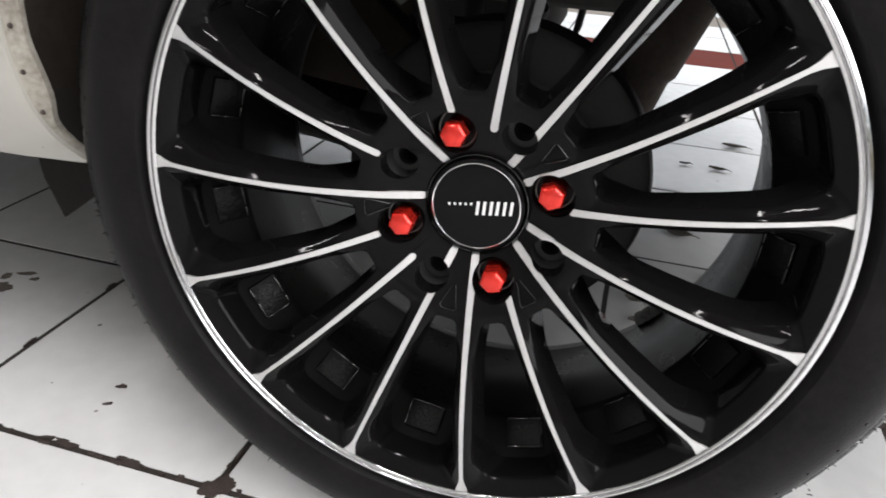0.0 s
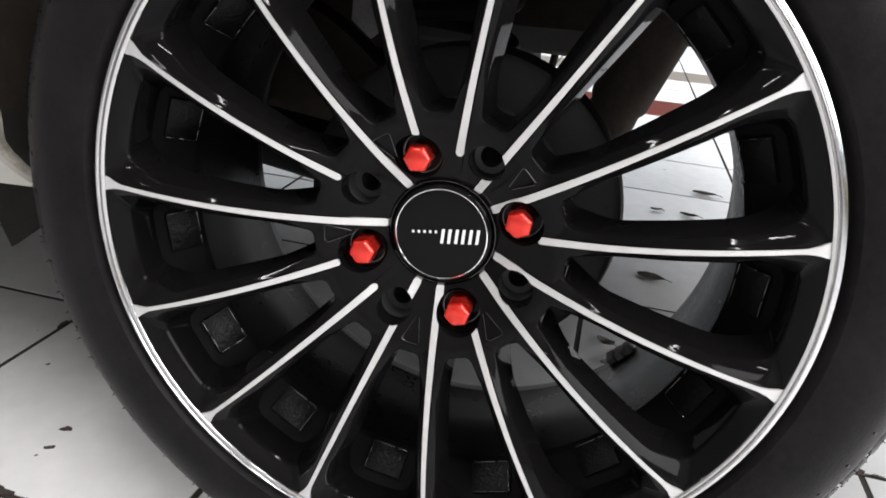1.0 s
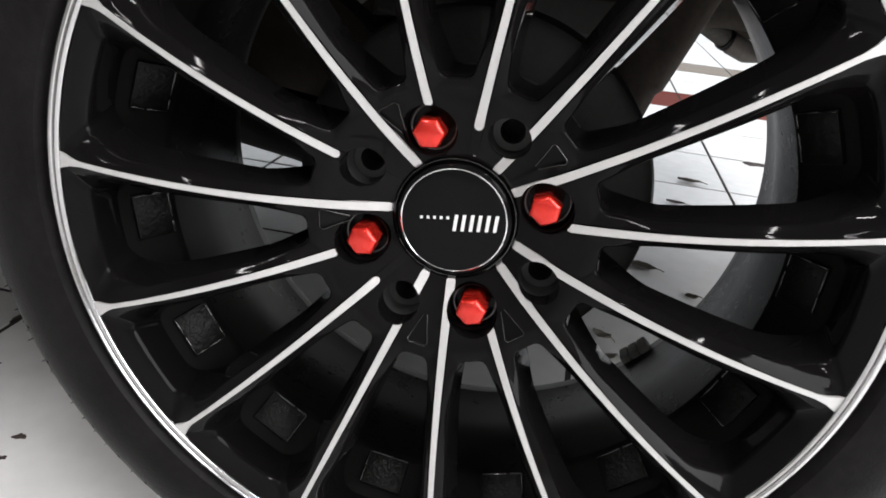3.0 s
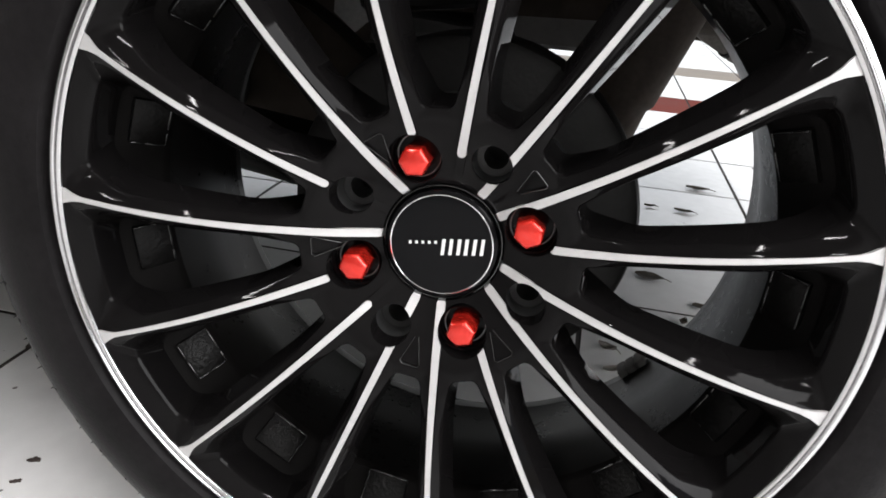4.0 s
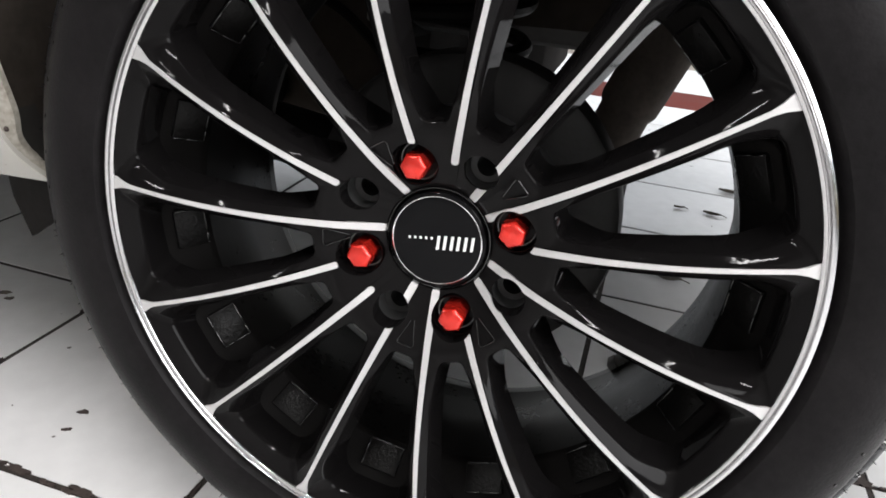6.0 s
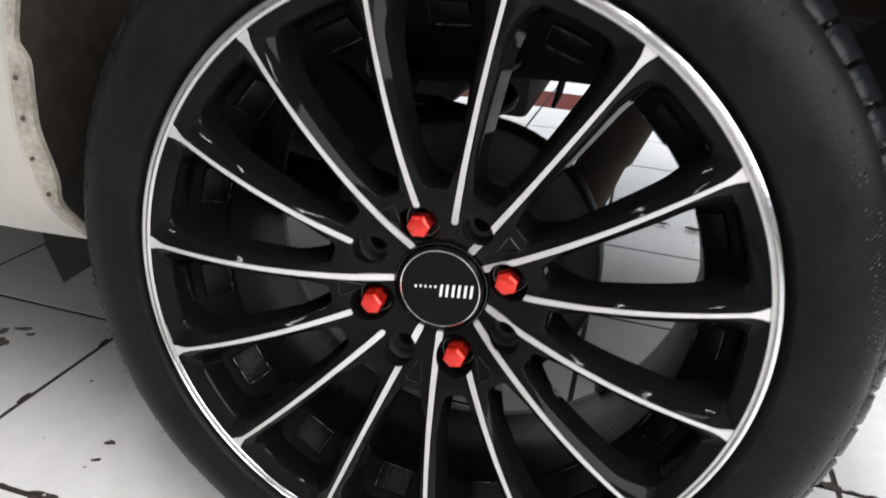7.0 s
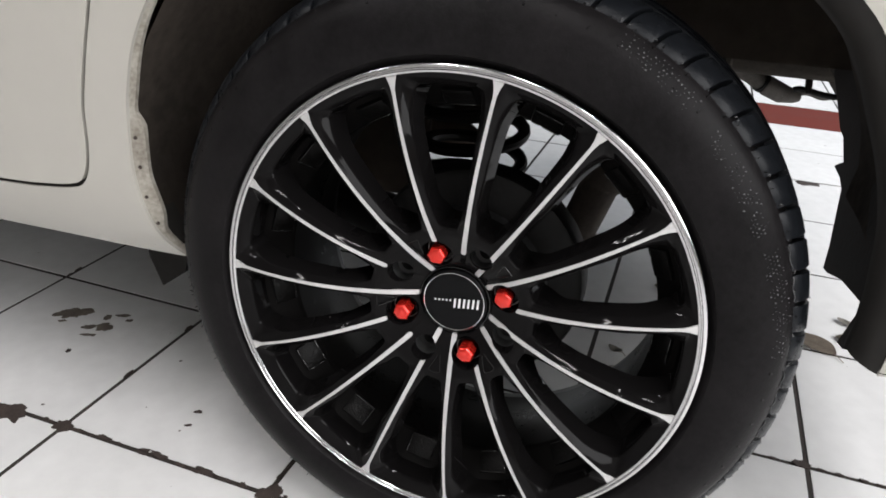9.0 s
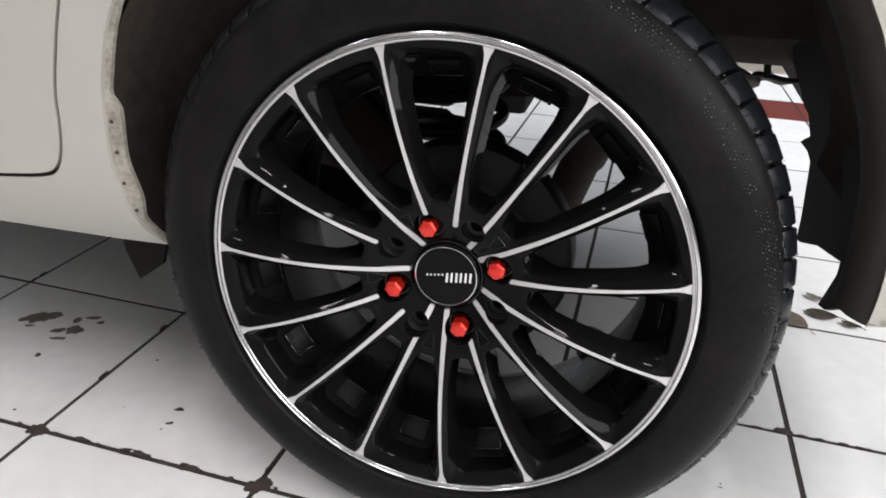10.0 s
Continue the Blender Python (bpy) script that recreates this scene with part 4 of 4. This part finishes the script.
for x0, x1 in ((-0.62, -0.220), (-0.183, -0.060)):
    part("cross_member", box(x1 - x0, 0.42, 0.115, 0.015, pose((x0 + x1) / 2, 1.16, 0.268)), UNDER, car, "dark underbody cross member")
part("hanging_rod", tube([(-0.014, 0.95, 0.240), (-0.007, 0.95, 0.265), (0.002, 0.95, 0.330)], [0.004, 0.007, 0.007], 10), DARK_STEEL, car, "short black rod hanging under the floor")
part("bump_stop_bracket", sheet([(-0.165, 0.405), (-0.150, 0.408), (-0.118, 0.392), (-0.146, 0.367), (-0.166, 0.383)], 0.02, lambda u, v: (u, 0.322, v), turn=(0, 0.006, 0)), BRACKET, car, "small grey metal bracket")
part("lower_arm", tube([(-0.42, 0.41, 0.335), (-0.25, 0.42, 0.326), (-0.105, 0.42, 0.322), (-0.095, 0.42, 0.321)], [0.024, 0.024, 0.024, 0.018], 18), DUSTY, car, "dusty brown suspension arm")
part("trailing_arm", tube([(0.0, 0.135, 0.285), (-0.04, 0.19, 0.272), (-0.16, 0.23, 0.275), (-0.42, 0.26, 0.300)], [0.045, 0.034, 0.028, 0.026], 14), DARK_STEEL, car, "black trailing arm")
part("brake_hose", tube(smooth_line([(-0.05, 0.16, 0.34), (-0.10, 0.20, 0.37), (-0.17, 0.28, 0.39), (-0.22, 0.32, 0.40)], 6), 0.005, 8), DARK_STEEL, car, "thin black hose")
def rounded_tank(x0, x1, y0, y1, z0, z1):
    """A welded silencer body: flattened oval in section, with a rolled seam round each end."""
    bm = bmesh.new()
    rows = []
    for x, k in ((x0, 0.80), (x0 + 0.012, 0.93), (x0 + 0.016, 1.0), (x0 + 0.026, 1.0), (x0 + 0.030, 0.965), (x1 - 0.030, 0.965), (x1 - 0.026, 1.0), (x1 - 0.016, 1.0), (x1 - 0.012, 0.93), (x1, 0.80)):
        row = []
        for i in range(36):
            a = 2 * math.pi * i / 36
            c, q = math.cos(a), math.sin(a)
            row.append(bm.verts.new((x, (y0 + y1) / 2 + (y1 - y0) / 2 * k * math.copysign(abs(c) ** 0.25, c), (z0 + z1) / 2 + (z1 - z0) / 2 * k * math.copysign(abs(q) ** 0.25, q))))
        rows.append(row)
    for p, q in zip(rows, rows[1:]):
        for k in range(36):
            bm.faces.new((p[k], p[(k + 1) % 36], q[(k + 1) % 36], q[k]))
    bm.faces.new(rows[0])
    bm.faces.new(rows[-1])
    return bm


muffler = part("muffler", rounded_tank(0.235, 0.60, 1.09, 1.42, 0.322, 0.56), EXHAUST, car, "dull brown-grey exhaust silencer with rolled seams")
part("tail_pipe", tube([(0.262, 1.15, 0.352), (0.296, 1.15, 0.330), (0.330, 1.15, 0.312), (0.342, 1.15, 0.306), (0.346, 1.15, 0.304), (0.380, 1.15, 0.290), (0.408, 1.15, 0.286), (0.418, 1.15, 0.285)], [0.0185, 0.0185, 0.0180, 0.0180, 0.0215, 0.0205, 0.0130, 0.0070], 20), PIPE, car, "dull grey exhaust pipe end with a tapered tip", sharp=25)
part("pipe_clamp", revolve([(0.0185, -0.006), (0.0212, -0.006), (0.0216, 0.0), (0.0212, 0.006), (0.0185, 0.006)], 28), DARK_STEEL, car, "dark ring clamp on the exhaust pipe", pose(0.336, 1.15, 0.309, 0, 0, 0) @ Matrix.Rotation(radians(-61), 4, "Z") @ Matrix.Rotation(radians(-24), 4, "X"))
part("exhaust_hanger", tube(smooth_line([(0.398, 1.13, 0.304), (0.408, 1.13, 0.308), (0.432, 1.13, 0.305), (0.462, 1.13, 0.300), (0.490, 1.13, 0.302), (0.498, 1.13, 0.330)], 6), 0.0062, 10), DARK_STEEL, car, "black exhaust hanger rod")
part("rubber_mount", box(0.013, 0.022, 0.034, 0.004, pose(0.424, 1.13, 0.318, 0, -8, 0)), LINER, car, "black rubber exhaust mount")
part("mount_strap", tube(smooth_line([(0.408, 1.16, 0.292), (0.432, 1.16, 0.297), (0.460, 1.16, 0.290), (0.480, 1.16, 0.294)], 6), 0.0070, 10), PIPE, car, "dull grey bent bracket under the mount")

# ---- the room ----
TS, TURN_T = 0.30, radians(-1.535)
T0 = Vector((-0.50392, 0.01877, 0.0))
GRID = Matrix.Translation(T0) @ Matrix.Rotation(TURN_T, 4, "Z")
fl = box(13.0, 12.0, 0.2)
fl.transform(Matrix.Translation((-1.5, 2.0, -0.1014)))
floor = alone("floor", fl, GROUT, "white tiled workshop floor with grimy dark joints", "floor", "structure")


def tile_mesh(mat):
    bm = box(TS - 0.0068, TS - 0.0068, 0.010, 0.0004)
    bm.transform(Matrix.Translation((0, 0, -0.005)))
    return finish(bm, mat, 12)


tile_w, tile_r, tile_b = tile_mesh(TILE), tile_mesh(RED_TILE), tile_mesh(BEIGE_TILE)
rnd = random.Random(11)


def tile_at(i, j):
    m = GRID @ Matrix.Translation(((i + 0.5) * TS, (j + 0.5) * TS, rnd.uniform(-0.0006, 0.0)))
    return m @ Matrix.Rotation(radians(rnd.uniform(-0.12, 0.12)), 4, "Z")


rest = {0: [], 1: [], 2: []}
for j in range(-12, 22):
    for i in range(-18, 17):
        kind = 1 if j == 7 else 2 if j == 10 else 0
        if -6 <= i <= 7 and -3 <= j <= 13:
            put("tile", (tile_w, tile_r, tile_b)[kind], floor, "", tile_at(i, j))
        else:
            rest[kind].append(tile_at(i, j))
for kind, name in ((0, "outer_tiles"), (1, "outer_red_tiles"), (2, "outer_beige_tiles")):
    bm = bmesh.new()
    h = TS / 2 - 0.0026
    for m in rest[kind]:
        c = [m @ Vector(p) for p in ((-h, -h, 0), (h, -h, 0), (h, h, 0), (-h, h, 0))]
        top = [bm.verts.new(p) for p in c]
        low = [bm.verts.new(p - Vector((0, 0, 0.006))) for p in c]
        bm.faces.new(top)
        for k in range(4):
            bm.faces.new((top[k], low[k], low[(k + 1) % 4], top[(k + 1) % 4]))
    tagged(part(name, bm, (TILE, RED_TILE, BEIGE_TILE)[kind], floor, "", sharp=30), kind="stuff")


LAYER = itertools.count()


def blot(x, y, sx, sy, turn, seed, name="floor_stain", mat=None):
    """A thin dried patch of grime with a ragged edge."""
    bm = bmesh.new()
    n = 60
    ring = []
    for k in range(n):
        a = 2 * math.pi * k / n
        r = 0.95 + 0.55 * noise.noise((math.cos(a) * 1.7 + seed, math.sin(a) * 1.7, seed * 1.7)) + 0.20 * noise.noise((math.cos(a) * 5, math.sin(a) * 5 + seed, 2.0)) + 0.07 * noise.noise((math.cos(a) * 13, math.sin(a) * 13 + seed, 4.0))
        ring.append((sx * r * math.cos(a), sy * r * math.sin(a)))
    c, s = math.cos(radians(turn)), math.sin(radians(turn))
    high = 0.0005 + 0.000025 * (next(LAYER) % 60)
    top = [bm.verts.new((x + c * u - s * v, y + s * u + c * v, high)) for u, v in ring]
    low = [bm.verts.new((p.co.x, p.co.y, -0.001)) for p in top]
    bm.faces.new(top)
    for k in range(n):
        bm.faces.new((top[k], top[(k + 1) % n], low[(k + 1) % n], low[k]))
    part(name, bm, mat or STAIN, floor, "dark dried grime patch")


for i, (x, y, sx, sy, t) in enumerate(((-0.583, 0.015, 0.028, 0.014, -5), (-0.2023, 0.0127, 0.014, 0.011, 30), (-0.6939, 0.2371, 0.0245, 0.0176, 23), (-0.6418, 0.2132, 0.0103, 0.0065, 22), (-0.6213, 0.2218, 0.0144, 0.0116, 23), (-0.6357, 0.2466, 0.0052, 0.0078, 24), (-0.6167, 0.2603, 0.0114, 0.0043, 23), (-0.5982, 0.2514, 0.0061, 0.0042, 22), (-0.6271, 0.1949, 0.0125, 0.0032, 23), (-0.6921, 0.2118, 0.0064, 0.0026, 23), (-0.6225, 0.1507, 0.0032, 0.0044, 22), (-0.3628, 0.1042, 0.0055, 0.0035, 20), (-0.3597, 0.0763, 0.0050, 0.0025, 30), (-0.3904, 0.2388, 0.003, 0.002, 0), (-0.622, 0.1498, 0.004, 0.003, 0), (0.4600, 0.6000, 0.008, 0.005, -20), (-0.36, 0.018, 0.012, 0.0035, -3), (-0.29, 0.015, 0.015, 0.0045, -4), (-0.44, 0.019, 0.010, 0.003, -2), (-0.504, 0.018, 0.013, 0.010, 10), (0.398, 0.297, 0.010, 0.008, 0))):
    blot(x, y, sx, sy, t, i * 1.37, mat=DUST if y > 0.19 and x < -0.55 else STAIN)

blot(0.5405, 1.4732, 0.030, 0.014, 5, 3.3)
rnd = random.Random(23)
for k in range(64):
    x, row = (rnd.uniform(-0.95, -0.12), 0) if k < 46 else (rnd.uniform(0.18, 0.75), 1)
    p = GRID @ Vector((x - T0.x, row * TS + rnd.gauss(0, 0.0020), 0))
    blot(p.x, p.y, rnd.uniform(0.002, 0.0075), rnd.uniform(0.0010, 0.0022), rnd.uniform(-12, 10), 40 + k * 0.77)
for k in range(30):
    p = GRID @ Vector((rnd.choice((0, -1, 1)) * TS + rnd.gauss(0, 0.002), rnd.uniform(-0.3, 0.5), 0))
    blot(p.x, p.y, rnd.uniform(0.0012, 0.0024), rnd.uniform(0.003, 0.009), rnd.uniform(-8, 8), 90 + k * 0.77)

DRY_LEAF = material("dry_brown_leaf", (0.105, 0.085, 0.062), 0.65, spec=0.3, vary=0.55, scale=70, bump=0.4, bump_scale=240)
BEIGE_LEAF = material("beige_dry_leaf", (0.27, 0.225, 0.18), 0.7, spec=0.2, vary=0.4, scale=60, bump=0.4, bump_scale=200)
PALE_LEAF = material("pale_dry_leaf", (0.34, 0.32, 0.29), 0.7, spec=0.2, vary=0.3, scale=70, bump=0.4, bump_scale=240)


def dry_leaf(x, y, long, wide, turn, curl, mat, label):
    """A fallen leaf: a curled blade with a midrib crease, and a thin stalk."""
    leaf = thing("dry_leaf", (x, y, 0.0), label, "leaf", "leaves on the floor")
    bm = bmesh.new()
    n, rows = 16, []
    for i in range(n + 1):
        t = i / n
        u = (t - 0.5) * long
        w = wide * math.sin(math.pi * min(1.0, t * 0.97 + 0.015)) ** 0.75 * (1.12 - 0.35 * t)
        lift = 0.0020 + curl * (2 * t - 1) ** 2
        rows.append([bm.verts.new((u, v * w, lift + curl * 0.9 * v * v + 0.0008 * noise.noise((u * 160, v * 2, turn)))) for v in (-1.0, -0.55, 0.0, 0.55, 1.0)])
        rows[-1][2].co.z -= 0.0007
    for p, q in zip(rows, rows[1:]):
        for k in range(4):
            bm.faces.new((p[k], p[k + 1], q[k + 1], q[k]))
    bmesh.ops.solidify(bm, geom=bm.faces[:], thickness=0.0004)
    m = pose(x, y, 0.0, 0, 0, turn)
    part("blade", bm, mat, leaf, "", m, sharp=60)
    end = long / 2
    part("stalk", tube(smooth_line([(end * 0.9, 0, 0.0022 + curl * 0.8), (end * 1.2, 0.0006, 0.0022 + curl * 0.5), (end * 1.55, -0.001, 0.0016)], 4), [0.0008] * 9, 6), mat, leaf, "", m)


for leaf in ((0.212, 0.709, 0.044, 0.0165, -14, 0.0012, DRY_LEAF, "curled brown dry leaf lying on the white tiles"),
             (0.276, 0.628, 0.020, 0.0095, 8, 0.001, DRY_LEAF, "small brown dry leaf lying on the white tiles"),
             (0.144, 0.464, 0.024, 0.0085, -22, 0.004, PALE_LEAF, "pale curled dry leaf lying on the floor"),
             (0.150, 0.415, 0.026, 0.0065, 24, 0.003, PALE_LEAF, "pale narrow dry leaf lying on the floor"),
             (0.247, 0.566, 0.014, 0.0060, 60, 0.004, DRY_LEAF, "small crumpled brown leaf on the white tiles"),
             (0.458, 0.612, 0.066, 0.0250, -52, 0.0015, BEIGE_LEAF, "broad beige dry leaf lying beside the tyre"),
             (0.513, 0.645, 0.050, 0.0190, -8, 0.0015, DRY_LEAF, "oval brown dry leaf lying beside the tyre"),
             (0.514, 0.706, 0.034, 0.0100, -35, 0.002, PALE_LEAF, "pale dry leaf lying beyond the tyre"),
             (0.553, 0.622, 0.030, 0.0100, -22, 0.002, DRY_LEAF, "small brown dry leaf lying beside the tyre"),
             (0.351, 1.228, 0.050, 0.0150, -6, 0.002, DRY_LEAF, "flat dark dry leaf lying beyond the wheel"),
             (0.302, 1.056, 0.036, 0.0110, -10, 0.002, DRY_LEAF, "flat dark dry leaf lying beyond the wheel"),
             (0.238, 1.063, 0.022, 0.0065, 4, 0.002, DRY_LEAF, "small dark dry leaf lying beyond the wheel")):
    dry_leaf(*leaf)

# walls and ceiling, open on the rear and far sides
for name, sx, sy, sz, x, y, z in (("wall_west", 0.15, 12.0, 3.4, -5.0, 2.0, 1.7), ("wall_south", 8.8, 0.15, 3.4, -0.7, -3.2, 1.7), ("wall_east_top", 0.15, 12.0, 0.5, 2.6, 2.0, 3.15), ("wall_north_top", 7.6, 0.15, 0.5, -1.2, 7.1, 3.15), ("wall_east_pier", 0.15, 0.5, 2.9, 2.6, -2.85, 1.45)):
    bm = box(sx, sy, sz)
    bm.transform(Matrix.Translation((x, y, z)))
    alone(name, bm, WALL, "plain grey painted workshop wall", "wall", "structure")
bm = box(7.7, 10.6, 0.12)
bm.transform(Matrix.Translation((-1.2, 1.95, 3.47)))
alone("ceiling", bm, CEILING, "plain dark ceiling boards", "ceiling", "structure")


def tube_light(x, y, turn):
    base = thing("ceiling_light", (x, y, 3.30), "white fluorescent tube light on the dark ceiling", "ceiling light", "tube lights")
    m = pose(x, y, 3.36, 0, 0, turn)
    part("housing", box(1.3, 0.10, 0.07, 0.01), WALL, base, "", m)
    part("tube", tube([(-0.6, 0, -0.055), (0.6, 0, -0.055)], 0.014, 10), TUBE, base, "lit tube", m)
    area_lamp("tube_glow", look((x, y, 3.27), (x, y, 0)) @ pose(0, 0, 0, 0, 0, turn), 1.2, 0.05, 27, (1.0, 0.975, 0.975))


for x, y in ((-2.6, -1.0), (-1.2, -2.0), (0.3, -1.0), (1.6, -2.0), (-1.0, 3.6)):
    tube_light(x, y, 90)
